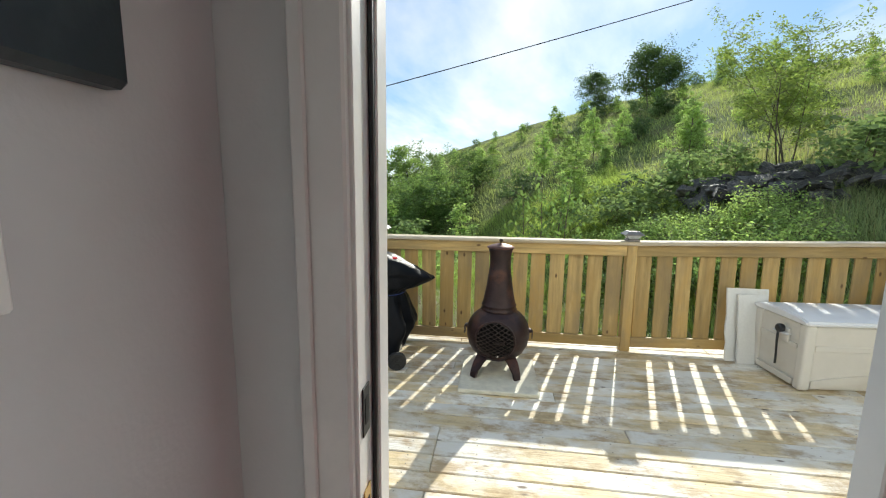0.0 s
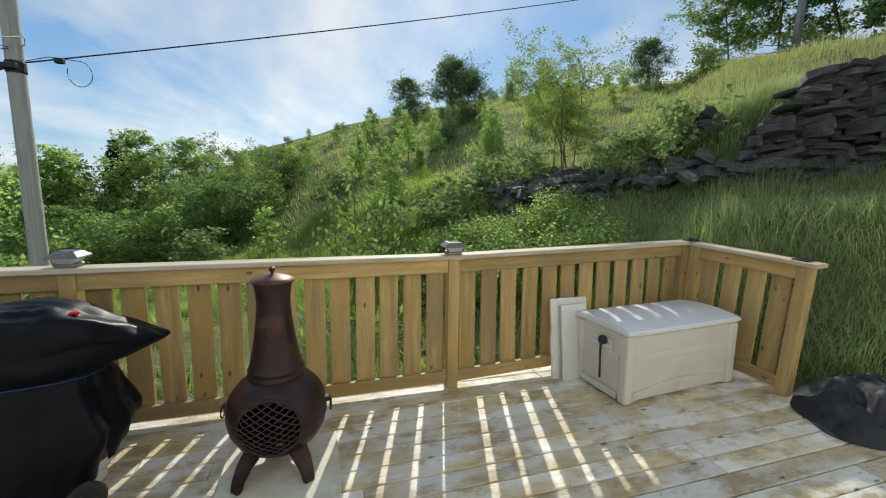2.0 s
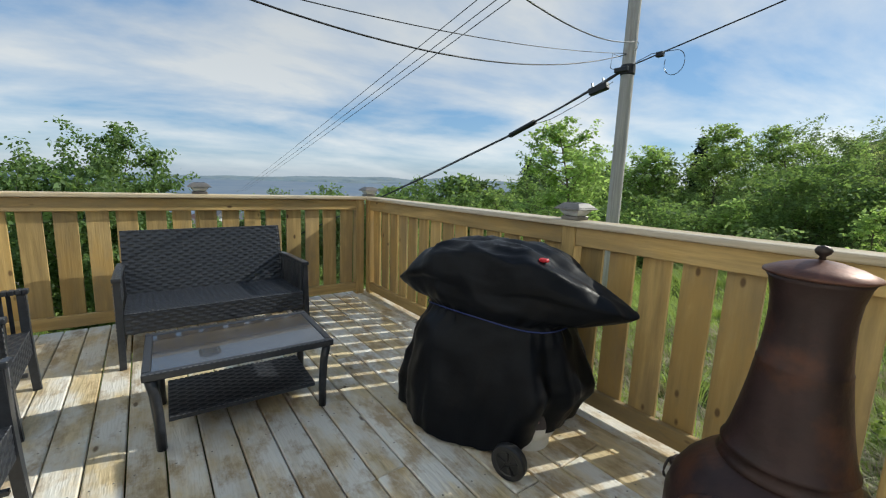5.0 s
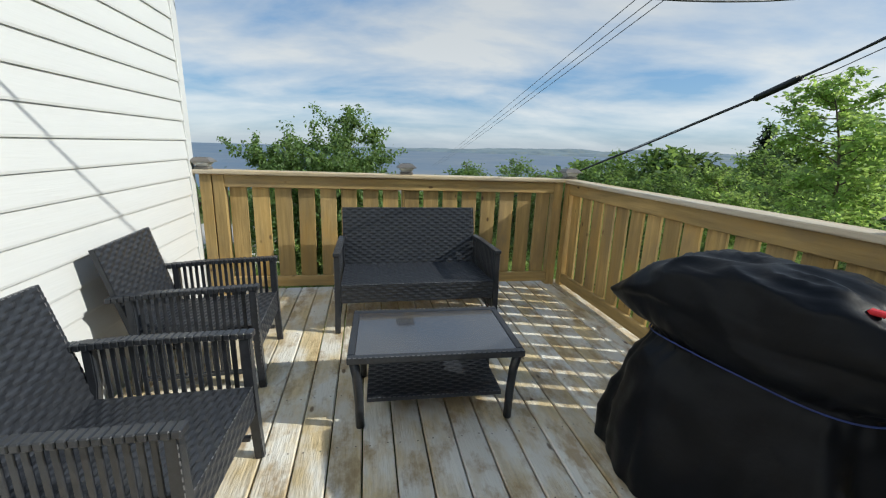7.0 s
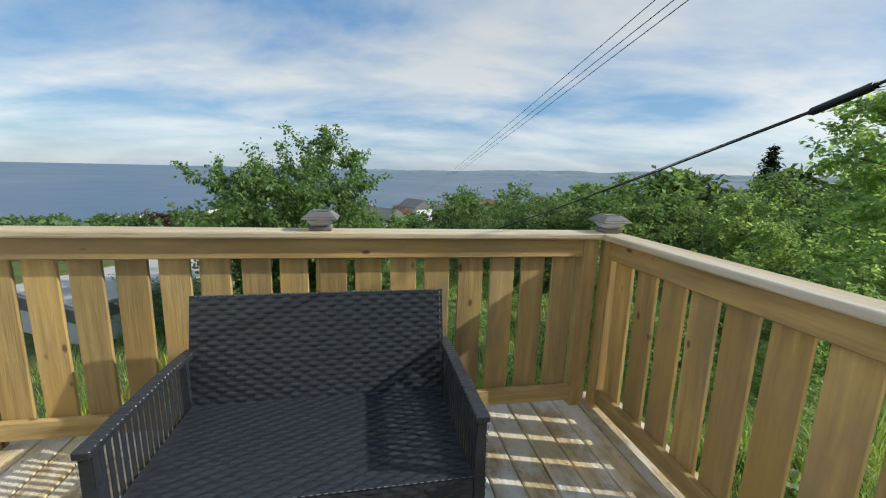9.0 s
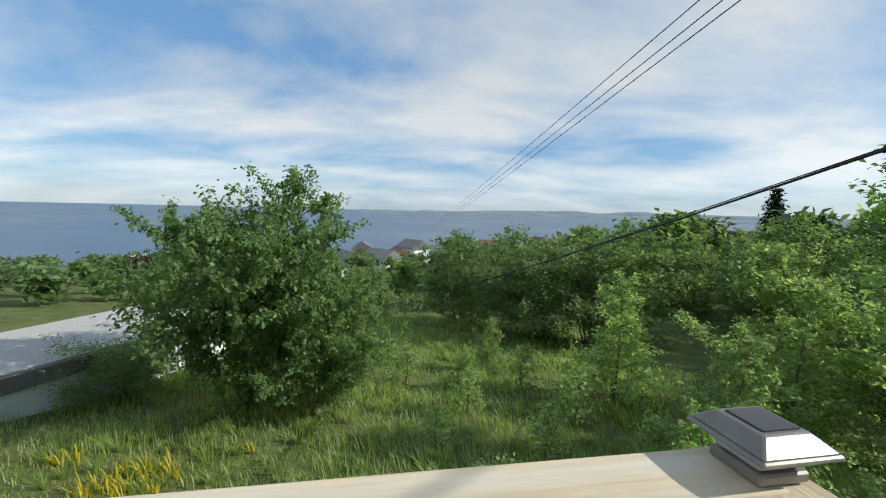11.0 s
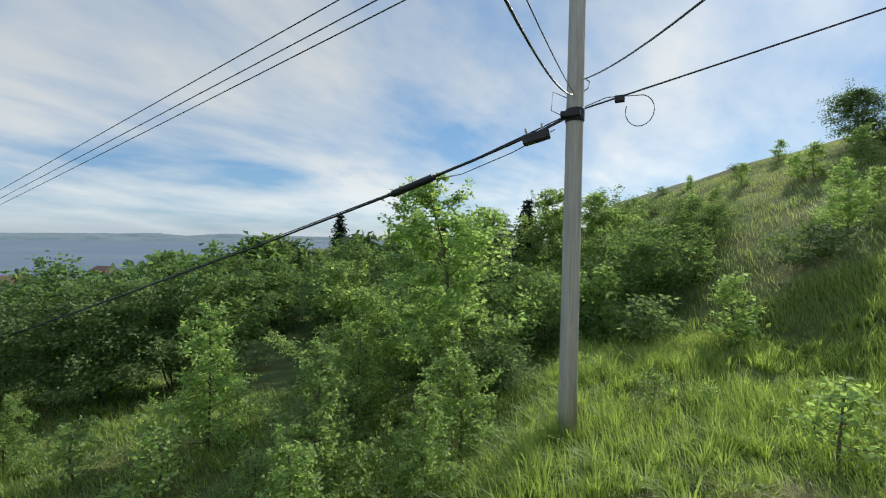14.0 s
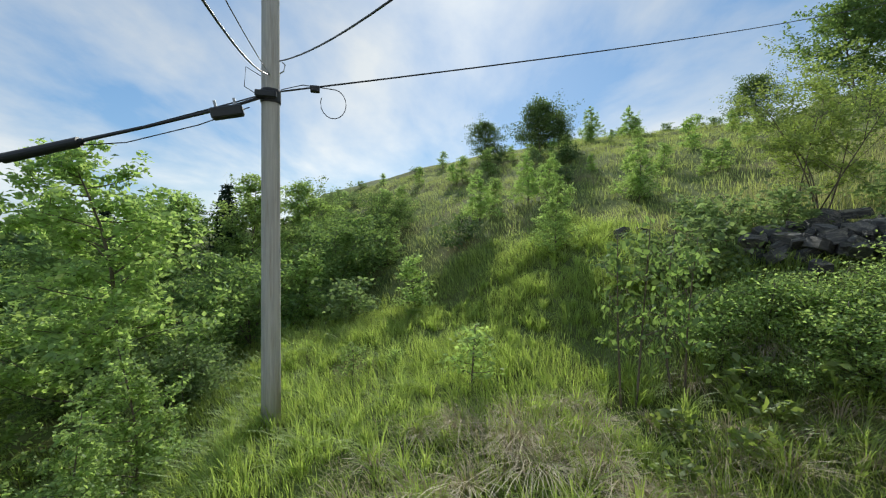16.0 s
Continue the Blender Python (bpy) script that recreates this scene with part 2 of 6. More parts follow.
M["frame"] = material("picture_canvas", (0.02, 0.028, 0.036), 0.45, vary=0.35, scale=3, bump=0.15, detail=50, tint=(0.06, 0.08, 0.09), tint_scale=4)
M["plate"] = material("switch_plate", (0.8, 0.8, 0.79), 0.3, vary=0.02, bump=0)
M["rust"] = material("rusted_steel", (0.033, 0.0165, 0.0155), 0.47, 0.35, vary=0.45, scale=9, bump=0.3, detail=70, tint=(0.13, 0.048, 0.022), tint_scale=4.2, tint_lo=0.53, tint_hi=0.74, bump_dist=0.004)
M["ruddy"] = material("copper_brown_steel", (0.15, 0.065, 0.045), 0.45, 0.4, vary=0.35, scale=12, bump=0.25, detail=70, tint=(0.05, 0.025, 0.02), tint_scale=5, tint_lo=0.5, tint_hi=0.72, bump_dist=0.004)
M["grate"] = material("grate_steel", (0.06, 0.045, 0.038), 0.5, 0.6, vary=0.3, scale=30, bump=0.1)
# soot in the chiminea; also the painted dark of the strike plate holes
M["soot_and_hole_shade"] = material("soot_and_hole_shade", (0.012, 0.011, 0.01), 0.9, vary=0.4, scale=12, bump=0.3)
M["slab"] = material("concrete_slab", (0.68, 0.64, 0.52), 0.85, vary=0.14, scale=14, bump=0.4, detail=90, tint=(0.42, 0.29, 0.14), tint_scale=3, tint_lo=0.56, tint_hi=0.8, bump_dist=0.004)
M["cover"] = material("black_cover", (0.004, 0.005, 0.0075), 0.42, vary=0.3, scale=7, bump=0.3, detail=9, bump_dist=0.015, spec=0.15)
M["cord"] = material("blue_cord", (0.012, 0.03, 0.16), 0.6, vary=0.3, scale=60, bump=0.2)
M["redtag"] = material("red_label", (0.6, 0.02, 0.03), 0.5, bump=0)
M["rubber"] = material("black_plastic", (0.02, 0.02, 0.021), 0.5, vary=0.2, scale=30, bump=0.1)
M["tank"] = material("white_enamel", (0.72, 0.71, 0.68), 0.35, vary=0.05, scale=8, bump=0.05, tint=(0.45, 0.36, 0.27), tint_scale=7, tint_lo=0.62, tint_hi=0.8)
M["tanklabel"] = material("tank_label", (0.06, 0.05, 0.055), 0.5, vary=0.4, scale=14, bump=0, tint=(0.45, 0.28, 0.27), tint_scale=16, tint_lo=0.56, tint_hi=0.6)
M["resin"] = material("resin_box", (0.66, 0.62, 0.55), 0.42, vary=0.04, scale=6, bump=0.08, detail=130, tint=(0.55, 0.5, 0.42), tint_scale=3, tint_lo=0.55, tint_hi=0.8)
M["lid"] = material("resin_lid", (0.74, 0.74, 0.75), 0.36, vary=0.03, scale=6, bump=0.08, detail=130)
M["foam"] = material("white_foam", (0.76, 0.75, 0.71), 0.75, vary=0.04, scale=40, bump=0.2, detail=160, tint=(0.6, 0.56, 0.46), tint_scale=4, tint_lo=0.6, tint_hi=0.8)
M["tarp"] = material("black_tarp", (0.022, 0.025, 0.03), 0.55, vary=0.3, scale=9, bump=0.3, detail=14, bump_dist=0.015, spec=0.3)
M["wicker"] = material("black_wicker", (0.026, 0.029, 0.036), 0.33, vary=0.3, scale=50, bump=0.2, detail=160, bump_dist=0.003, spec=0.5)
M["thread"] = material("pale_lacing", (0.15, 0.15, 0.16), 0.5, bump=0)
M["lampmetal"] = material("pewter_plastic", (0.2, 0.185, 0.17), 0.42, 0.3, vary=0.15, scale=20, bump=0.08)
M["lamplens"] = material("lamp_lens", (0.72, 0.74, 0.74), 0.18, vary=0.05, scale=20, bump=0.0, transmit=0.3)
M["lampcell"] = material("solar_cell", (0.03, 0.025, 0.03), 0.2, vary=0.3, scale=40, bump=0)
M["pole"] = material("weathered_pole", (0.46, 0.44, 0.41), 0.85, vary=0.22, scale=3.0, stretch=(9, 9, 0.45), bump=0.7, detail=7, tint=(0.3, 0.26, 0.215), tint_scale=1.4, tint_lo=0.55, tint_hi=0.72, bump_dist=0.02)
M["cable"] = material("black_cable", (0.014, 0.014, 0.016), 0.45, vary=0.2, scale=30, bump=0)
M["steel"] = material("galvanised_steel", (0.3, 0.31, 0.32), 0.45, 0.8, vary=0.2, scale=20, bump=0.05)
M["rock"] = material("slate_rock", (0.088, 0.086, 0.085), 0.75, vary=0.5, scale=3.5, stretch=(1, 1, 2.5), bump=0.9, detail=16, tint=(0.2, 0.19, 0.16), tint_scale=2.2, tint_lo=0.5, tint_hi=0.66, each=0.5, bump_dist=0.03)
M["bark"] = material("grey_bark", (0.14, 0.115, 0.085), 0.85, vary=0.35, scale=9, stretch=(4, 4, 0.8), bump=0.6, detail=25)
M["water"] = material("sea_water", (0.1, 0.155, 0.225), 0.5, vary=0.12, scale=0.02, stretch=(1, 1, 1), bump=0.35, detail=0.35, tint=(0.15, 0.19, 0.235), tint_scale=0.004, bump_dist=0.3)
# land across the bay: the blue-grey of distance haze is painted into the colour
M["far"] = material("far_land_painted_haze", (0.16, 0.22, 0.26), 0.95, vary=0.25, scale=0.01, bump=0, tint=(0.2, 0.24, 0.24), tint_scale=0.02)
M["roof"] = material("shingle_roof", (0.17, 0.168, 0.17), 0.85, vary=0.25, scale=2, bump=0.2)
M["redroof"] = material("brown_roof", (0.2, 0.1, 0.075), 0.85, vary=0.25, scale=2, bump=0.2)
M["clap"] = material("white_clapboard", (0.74, 0.75, 0.77), 0.6, vary=0.04, scale=1, bump=0.05)
M["clap2"] = material("beige_clapboard", (0.42, 0.36, 0.28), 0.6, vary=0.06, scale=1, bump=0.05)
M["pane"] = material("window_glass", (0.03, 0.04, 0.05), 0.08, vary=0.1, bump=0)
M["grass"] = leaf_material("grass_blades", (0.205, 0.275, 0.066), (0.5, 0.63, 0.125), 0.52, 0.05, 0.45)
M["grass_hill"] = leaf_material("rough_hill_grass", (0.25, 0.295, 0.095), (0.54, 0.62, 0.16), 0.5, 0.05, 0.45)
M["grass_grey"] = leaf_material("grey_green_grass", (0.23, 0.285, 0.13), (0.5, 0.6, 0.22), 0.45, 0.06, 0.45)
M["seed"] = leaf_material("seeding_grass", (0.26, 0.27, 0.12), (0.42, 0.42, 0.16), 0.45, 0.05, 0.35)
M["straw"] = leaf_material("dry_grass", (0.52, 0.44, 0.31), (0.5, 0.41, 0.25), 0.4, 0.05, 0.3)
M["flower"] = leaf_material("yellow_flowers", (0.5, 0.4, 0.02), (0.5, 0.42, 0.02), 0.3, 0.03, 0.2)
M["leaf"] = leaf_material("fresh_leaves", (0.21, 0.3, 0.105), (0.6, 0.8, 0.21), 0.43, 0.03, 0.5)
M["leaf2"] = leaf_material("mid_green_leaves", (0.122, 0.195, 0.072), (0.37, 0.54, 0.125), 0.36, 0.025, 0.5)
M["leaf_dark"] = leaf_material("dark_leaves", (0.08, 0.125, 0.048), (0.2, 0.3, 0.075), 0.42, 0.05)
M["leaf_grey"] = leaf_material("grey_green_leaves", (0.155, 0.215, 0.09), (0.38, 0.52, 0.17), 0.38, 0.02, 0.45)
M["leaf_yellow"] = leaf_material("yellow_green_leaves", (0.17, 0.225, 0.055), (0.44, 0.56, 0.11), 0.48, 0.06)
M["leaf_red"] = leaf_material("copper_leaves", (0.06, 0.02, 0.022), (0.1, 0.03, 0.03), 0.35, 0.06)
M["needle"] = leaf_material("spruce_needles", (0.02, 0.042, 0.02), (0.03, 0.06, 0.02), 0.2, 0.05)


M["ground"] = material("hill_ground", (0.12, 0.15, 0.05), 0.95, vary=0.4, scale=1.3, bump=0.8, detail=12, tint=(0.16, 0.15, 0.06), tint_scale=0.35, tint_lo=0.48, tint_hi=0.7, bump_dist=0.08, spec=0.1)


# ---- mesh helpers ----
def link(name, bm, mat, parent=None, smooth=False):
    me = bpy.data.meshes.new(name)
    bm.normal_update()
    bm.to_mesh(me)
    bm.free()
    me.materials.append(mat)
    if smooth:
        me.polygons.foreach_set("use_smooth", [True] * len(me.polygons))
    ob = new(name, me)
    if parent:
        ob.parent = parent
    return ob


def part(name, bm, mat, parent, label="", smooth=False):
    ob = link(name, bm, mat, parent, smooth)
    if label:
        ob["label"] = label
    return ob


def thing(name, label, category, group="", kind="", at=None):
    ob = new(name)
    ob.empty_display_size = 0.1
    if at is not None:
        ob.matrix_basis = at
    return tagged(ob, label, category, group, kind)


def box(x0, y0, z0, x1, y1, z1, bevel=0.0, bm=None, m=None, seg=1):
    own = bm is None
    bm = bm or bmesh.new()
    r = bmesh.ops.create_cube(bm, size=1.0)
    vs = r["verts"]
    for v in vs:
        v.co = Vector(((x0 + x1) / 2 + v.co.x * (x1 - x0), (y0 + y1) / 2 + v.co.y * (y1 - y0), (z0 + z1) / 2 + v.co.z * (z1 - z0)))
    if m is not None:
        for v in vs:
            v.co = m @ v.co
    if bevel:
        es = list({e for v in vs for e in v.link_edges})
        bmesh.ops.bevel(bm, geom=es, offset=bevel, segments=seg, affect="EDGES", profile=0.5)
    return bm


def tube(points, radius, sides=8, bm=None, taper=None, closed=False):
    """A round bar along a line of points; taper gives the radius at the end."""
    bm = bm or bmesh.new()
    pts = [Vector(p) for p in points]
    rings = []
    n = len(pts)
    for i, p in enumerate(pts):
        a, b = pts[max(i - 1, 0)], pts[min(i + 1, n - 1)]
        if closed:
            a, b = pts[i - 1], pts[(i + 1) % n]
        d = (b - a).normalized()
        u = d.cross(Vector((0, 0, 1)))
        if u.length < 1e-3:
            u = d.cross(Vector((1, 0, 0)))
        u.normalize()
        w = d.cross(u)
        r = radius if taper is None else radius + (taper - radius) * i / max(n - 1, 1)
        rings.append([bm.verts.new(p + (u * math.cos(t) + w * math.sin(t)) * r) for t in [2 * math.pi * k / sides for k in range(sides)]])
    for i in range(n if closed else n - 1):
        A, B = rings[i], rings[(i + 1) % n]
        for k in range(sides):
            bm.faces.new((A[k], A[(k + 1) % sides], B[(k + 1) % sides], B[k]))
    if not closed:
        bm.faces.new(rings[0][::-1]); bm.faces.new(rings[-1])
    return bm


def lathe(profile, sides=32, bm=None, cx=0, cy=0, keep=None):
    bm = bm or bmesh.new()
    rings = []
    for r, z in profile:
        rings.append([bm.verts.new((cx + r * math.cos(2 * math.pi * k / sides), cy + r * math.sin(2 * math.pi * k / sides), z)) for k in range(sides)])
    for i in range(len(rings) - 1):
        for k in range(sides):
            q = (rings[i][k], rings[i][(k + 1) % sides], rings[i + 1][(k + 1) % sides], rings[i + 1][k])
            if keep is None or keep(sum((v.co for v in q), Vector()) / 4):
                bm.faces.new(q)
    return bm


def fast_mesh(name, verts, faces, mat, parent=None):
    """A mesh from arrays: verts (n, 3), faces (m, k) with one k."""
    me = bpy.data.meshes.new(name)
    verts, faces = np.asarray(verts, np.float32), np.asarray(faces, np.int32)
    k = faces.shape[1]
    me.vertices.add(len(verts)); me.vertices.foreach_set("co", verts.ravel())
    me.loops.add(faces.size); me.loops.foreach_set("vertex_index", faces.ravel())
    me.polygons.add(len(faces)); me.polygons.foreach_set("loop_start", np.arange(0, faces.size, k, dtype=np.int32))
    me.update(calc_edges=True)
    me.materials.append(mat)
    ob = new(name, me)
    if parent:
        ob.parent = parent
    return ob


# ---- lie of the land ----
def ease(a, b, t):
    s = np.clip((t - a) / (b - a), 0, 1)
    return s * s * (3 - 2 * s)


def height(x, y):
    """Height of the ground: a bench behind the deck, a bank and hill to the right, a long fall to the sea on the left."""
    x, y = np.asarray(x, float), np.asarray(y, float)
    s = (x - 0.5) * 0.943 + (y - 4) * 0.33
    z = np.interp(s, [-60, -4, -1.5, 0, 1.3, 2.7, 4, 14, 25, 80, 400], [-1.0, -1.0, -0.93, -0.6, 0.3, 1.15, 1.65, 5.2, 8.0, 14, 30])
    z = z + 0.115 * np.clip(y - 12, 0, 26) * ease(-20, -8, x)
    d = np.clip(-5.9 - x - 0.05 * (y - 6), 0, None)
    z = z - 1.6 * (1 - np.exp(-d / 2.2)) - 0.1 * np.minimum(d, 150) - 32 * ease(130, 330, d - 0.75 * np.clip(y, -120, 420))
    behind = (x - 5.5) * 0.73 + (y - 2.5) * 0.68
    along = (x - 5.5) * 0.68 - (y - 2.5) * 0.73
    z = z + 1.0 * ease(0.05, 0.6, behind) * ease(-1.2, 0.4, along)
    z = z + 0.10 * np.sin(x * 0.9 + 1.3 * np.sin(y * 0.5)) * np.sin(y * 0.7 + 0.6) * ease(0.5, 3, np.hypot(np.clip(np.abs(x + 1) - 5, 0, None), np.clip(y, 0, None)))
    z = np.where((x > -5) & (x < 2.6) & (y < -0.3) & (y > -9), np.maximum(z, -0.6), z)
    out = np.hypot(np.clip(x - 3.3, 0, None), np.clip(y + 0.1, 0, None))
    return np.minimum(z, np.where((x > -14), -0.35 + 0.9 * out + 0.6 * np.clip(-5.5 - x, 0, None), 99))


def spread_axis(near, far, inner, steps):
    a = np.arange(-near, near + 0.01, inner)
    g = near * (far / near) ** (np.arange(1, steps + 1) / steps)
    return np.concatenate([-g[::-1], a, g])


def build_ground():
    xs, ys = spread_axis(34, 4700, 0.5, 46) - 2, spread_axis(34, 4700, 0.5, 46) + 4
    X, Y = np.meshgrid(xs, ys, indexing="ij")
    Z = height(X, Y)
    v = np.stack([X, Y, Z], -1).reshape(-1, 3)
    nx, ny = len(xs), len(ys)
    i, j = np.meshgrid(np.arange(nx - 1), np.arange(ny - 1), indexing="ij")
    a = (i * ny + j).ravel()
    ob = fast_mesh("ground", v, np.stack([a, a + ny, a + ny + 1, a + 1], -1), M["ground"])
    ob.data.polygons.foreach_set("use_smooth", [True] * len(ob.data.polygons))
    tagged(ob, "grassy green hillside falling away to the sea", "ground", kind="structure")


build_ground()
SEA = -36.0
bm = bmesh.new()
c = [bm.verts.new((4600 * math.cos(2 * math.pi * k / 96), 4600 * math.sin(2 * math.pi * k / 96), SEA)) for k in range(96)]
bm.faces.new(c)
tagged(link("water", bm, M["water"]), "calm blue-grey sea under a hazy sky", "sea", kind="structure")


def far_shore(name, az0, az1, dist, low, high, seed, label):
    """A long low line of land across the bay, with depth."""
    rnd = random.Random(seed)
    n = 90
    v, f = [], []
    for i in range(n + 1):
        a = radians(az0 + (az1 - az0) * i / n)
        h = low + (high - low) * (0.5 + 0.5 * noise.noise((i * 0.11, seed, 0))) * math.sin(math.pi * min(1, max(0, i / n))) ** 0.5
        h += (high - low) * 0.12 * noise.noise((i * 0.6, seed, 5))
        for k, (dd, hh) in enumerate(((0, SEA), (60, SEA + (h - SEA) * 0.6), (300, h), (900, SEA))):
            v.append(((dist + dd) * math.sin(a), (dist + dd) * math.cos(a), hh))
    for i in range(n):
        for k in range(3):
            f.append((i * 4 + k, i * 4 + k + 1, (i + 1) * 4 + k + 1, (i + 1) * 4 + k))
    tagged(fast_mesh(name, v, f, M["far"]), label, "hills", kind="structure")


# both shores take their haze from the painted land colour, not from air
far_shore("backdrop_hills", -93, -38, 2600, -26, 2, 3, "low wooded shore far across the bay, haze painted into its colour")
far_shore("backdrop_hills_far", -74, -30, 3600, -10, 26, 8, "hills on the far horizon, blue haze painted into their colour")


# ---- the house ----
WALL_Y, IN_Y, SIDE_Y = -3.33, -3.45, -3.388
DX0, DX1, DTOP = -1.482, -0.659, 2.06
HX0, HX1, HTOP = -5.0, 7.0, 5.4


def build_house_wall():
    bm = box(HX0 + 0.02, IN_Y, -0.9, DX0 - 0.02, SIDE_Y, HTOP)
    box(DX1 + 0.062, IN_Y, -0.9, HX1, SIDE_Y, HTOP, bm=bm)
    box(DX0 - 0.02, IN_Y, DTOP + 0.02, DX1 + 0.062, SIDE_Y, HTOP, bm=bm)
    box(DX0 - 0.02, IN_Y, -0.9, DX1 + 0.062, SIDE_Y, -0.02, bm=bm)
    w = link("wall_north", bm, M["wall"])
    tagged(w, "house wall clad in white vinyl siding with a doorway", "wall", kind="structure")
    step = 0.145
    board = {}

    def siding(x0, x1, z):
        key = (round(x0, 3), round(x1, 3))
        if key not in board:
            bm = bmesh.new()
            prof = ((0.0, 0.0), (0.016, 0.0), (0.018, 0.012), (0.004, step + 0.01), (0.0, step + 0.01))
            a = [bm.verts.new((x0, p, q)) for p, q in prof]
            b = [bm.verts.new((x1, p, q)) for p, q in prof]
            for i in range(len(prof)):
                j = (i + 1) % len(prof)
                bm.faces.new((a[i], a[j], b[j], b[i]))
            bm.faces.new(a[::-1]); bm.faces.new(b)
            o = link("siding_board", bm, M["siding"], w)
            board[key] = o.data
        else:
            o = new("siding_board", board[key]); o.parent = w
        o.location = (0, SIDE_Y, z)
    z = -0.7
    while z < HTOP - 0.1:
        if z < DTOP + 0.1:
            siding(HX0, DX0 - 0.11, z); siding(DX1 + 0.11, HX1, z)
        else:
            siding(HX0, HX1, z)
        z += step
    part("corner_post", box(HX0 - 0.09, SIDE_Y - 0.09, -0.9, HX0, SIDE_Y + 0.024, HTOP, 0.004), M["siding"], w)
    for x0, x1 in ((DX0 - 0.11, DX0 - 0.022), (DX1 + 0.001, DX1 + 0.11)):
        part("brick_mould", box(x0, SIDE_Y, -0.01, x1, WALL_Y + 0.022, DTOP + 0.02, 0.006), M["trim"], w)
    part("brick_mould", box(DX0 - 0.11, SIDE_Y, DTOP + 0.022, DX1 + 0.11, WALL_Y + 0.022, DTOP + 0.11, 0.006), M["trim"], w)
    bm = box(HX0 - 0.09, -9.5, -0.9, HX0 + 0.02, SIDE_Y - 0.092, HTOP)
    tagged(link("wall_west", bm, M["siding"]), "white vinyl-clad end wall of the house", "wall", kind="structure")
    bm = box(HX0 - 0.5, -9.8, HTOP, HX1 + 0.3, WALL_Y + 0.35, HTOP + 0.16)
    tagged(link("roof_eaves", bm, M["trim"]), "white soffit and eaves of the house", "roof", kind="structure")


build_house_wall()
DECK_T = -0.005


def build_doorway():
    d = thing("door_1", "white painted door frame with an open red door", "door", kind="structure")
    # jambs, with a stop and a dark weather strip
    for sx, x in ((1, DX0), (-1, DX1)):
        lo, hi = sorted((x, x - sx * 0.02)) if sx > 0 else (x, x + 0.06)
        part("jamb", box(lo, IN_Y - 0.004 if sx > 0 else WALL_Y - 0.044, 0.0, hi, WALL_Y + 0.006, DTOP, 0.002), M["trim"], d)
        lo, hi = sorted((x, x + sx * 0.012))
        part("stop", box(lo, WALL_Y - 0.045, 0.0, hi, WALL_Y + 0.012, DTOP, 0.003), M["trim"], d)
        if sx < 0:
            continue
        lo, hi = sorted((x + 0.001 * sx, x + sx * 0.009))
        part("weather_strip", box(lo, WALL_Y - 0.058, 0.0, hi, WALL_Y - 0.046, DTOP, 0.002), M["rubber"], d, "black rubber weather strip")
        lo, hi = sorted((x - sx * 0.006, x - sx * 0.085))
        c = part("casing", box(lo, IN_Y - 0.022, 0.02, hi, IN_Y - 0.002, DTOP + 0.08, 0.004), M["trim"], d)
        lo, hi = sorted((x - sx * 0.06, x - sx * 0.083))
        part("casing_bead", box(lo, IN_Y - 0.03, 0.02, hi, IN_Y - 0.0225, DTOP + 0.08, 0.003), M["trim"], d)
    part("head_jamb", box(DX0, IN_Y, DTOP, DX1, WALL_Y + 0.004, DTOP + 0.02, 0.002), M["trim"], d)
    part("sill", box(DX0 - 0.02, IN_Y - 0.02, -0.02, DX1 + 0.02, WALL_Y + 0.06, 0.02, 0.005), M["steel"], d, "grey metal door sill")
    for z, h in ((1.15, 0.085), (0.98, 0.07)):
        s = part("strike_plate", box(DX0 + 0.0005, IN_Y + 0.012, z, DX0 + 0.003, IN_Y + 0.045, z + h, 0.001), M["blackmetal"] if z > 1.1 else M["brass"], d, "black strike plate" if z > 1.1 else "worn brass strike plate")
        # no hole is cut: a thin near-black block paints the shade inside it
        part("strike_hole", box(DX0 + 0.0032, IN_Y + 0.02, z + 0.02, DX0 + 0.0042, IN_Y + 0.036, z + h - 0.02), M["soot_and_hole_shade"], d)
    # the leaf, swung inwards past square
    m = pose(DX1 + 0.008, WALL_Y - 0.068, 0.025, 0, 0, -97)
    leaf = part("leaf", box(0.0, 0.0, 0, 0.76, 0.042, 2.02, 0.003), M["red"], d, "red painted door leaf")
    leaf.matrix_basis = m
    for z0, z1 in ((0.2, 0.85), (1.0, 1.85)):
        for x0, x1, y in ((0.12, 0.35, -0.0), (0.42, 0.65, -0.0)):
            bm = box(x0, -0.006, z0, x1, 0.004, z1, 0.005)
            p = part("panel", bm, M["red"], leaf)
    bm = bmesh.new()
    rnd = random.Random(4)
    left = [(0.016 + rnd.uniform(-.003, .003), 1.09 + 0.026 * i) for i in range(10)]
    right = [(0.031 + rnd.uniform(-.006, .004), 1.09 + 0.026 * i) for i in range(10)]
    a = [bm.verts.new((x, -0.0015, z)) for x, z in left]
    b = [bm.verts.new((x, -0.0015, z)) for x, z in right]
    for i in range(9):
        bm.faces.new((a[i], b[i], b[i + 1], a[i + 1]))
    part("tape", bm, M["tape"], leaf, "torn pale green tape")
    for z in (0.25, 0.95, 1.75):
        bm = tube(((DX1 - 0.004, IN_Y + 0.022, z), (DX1 - 0.004, IN_Y + 0.022, z + 0.09)), 0.007, 8)
        box(DX1 - 0.0025, IN_Y + 0.022, z, DX1 - 0.0005, IN_Y + 0.06, z + 0.09, bm=bm)
        part("hinge", bm, M["brass"], d, "worn brass hinge")
    part("door_handle", tube(((0.69, -0.005, 1.0), (0.69, -0.05, 1.0), (0.60, -0.055, 1.0)), 0.009, 8), M["blackmetal"], leaf, "black lever handle")


build_doorway()


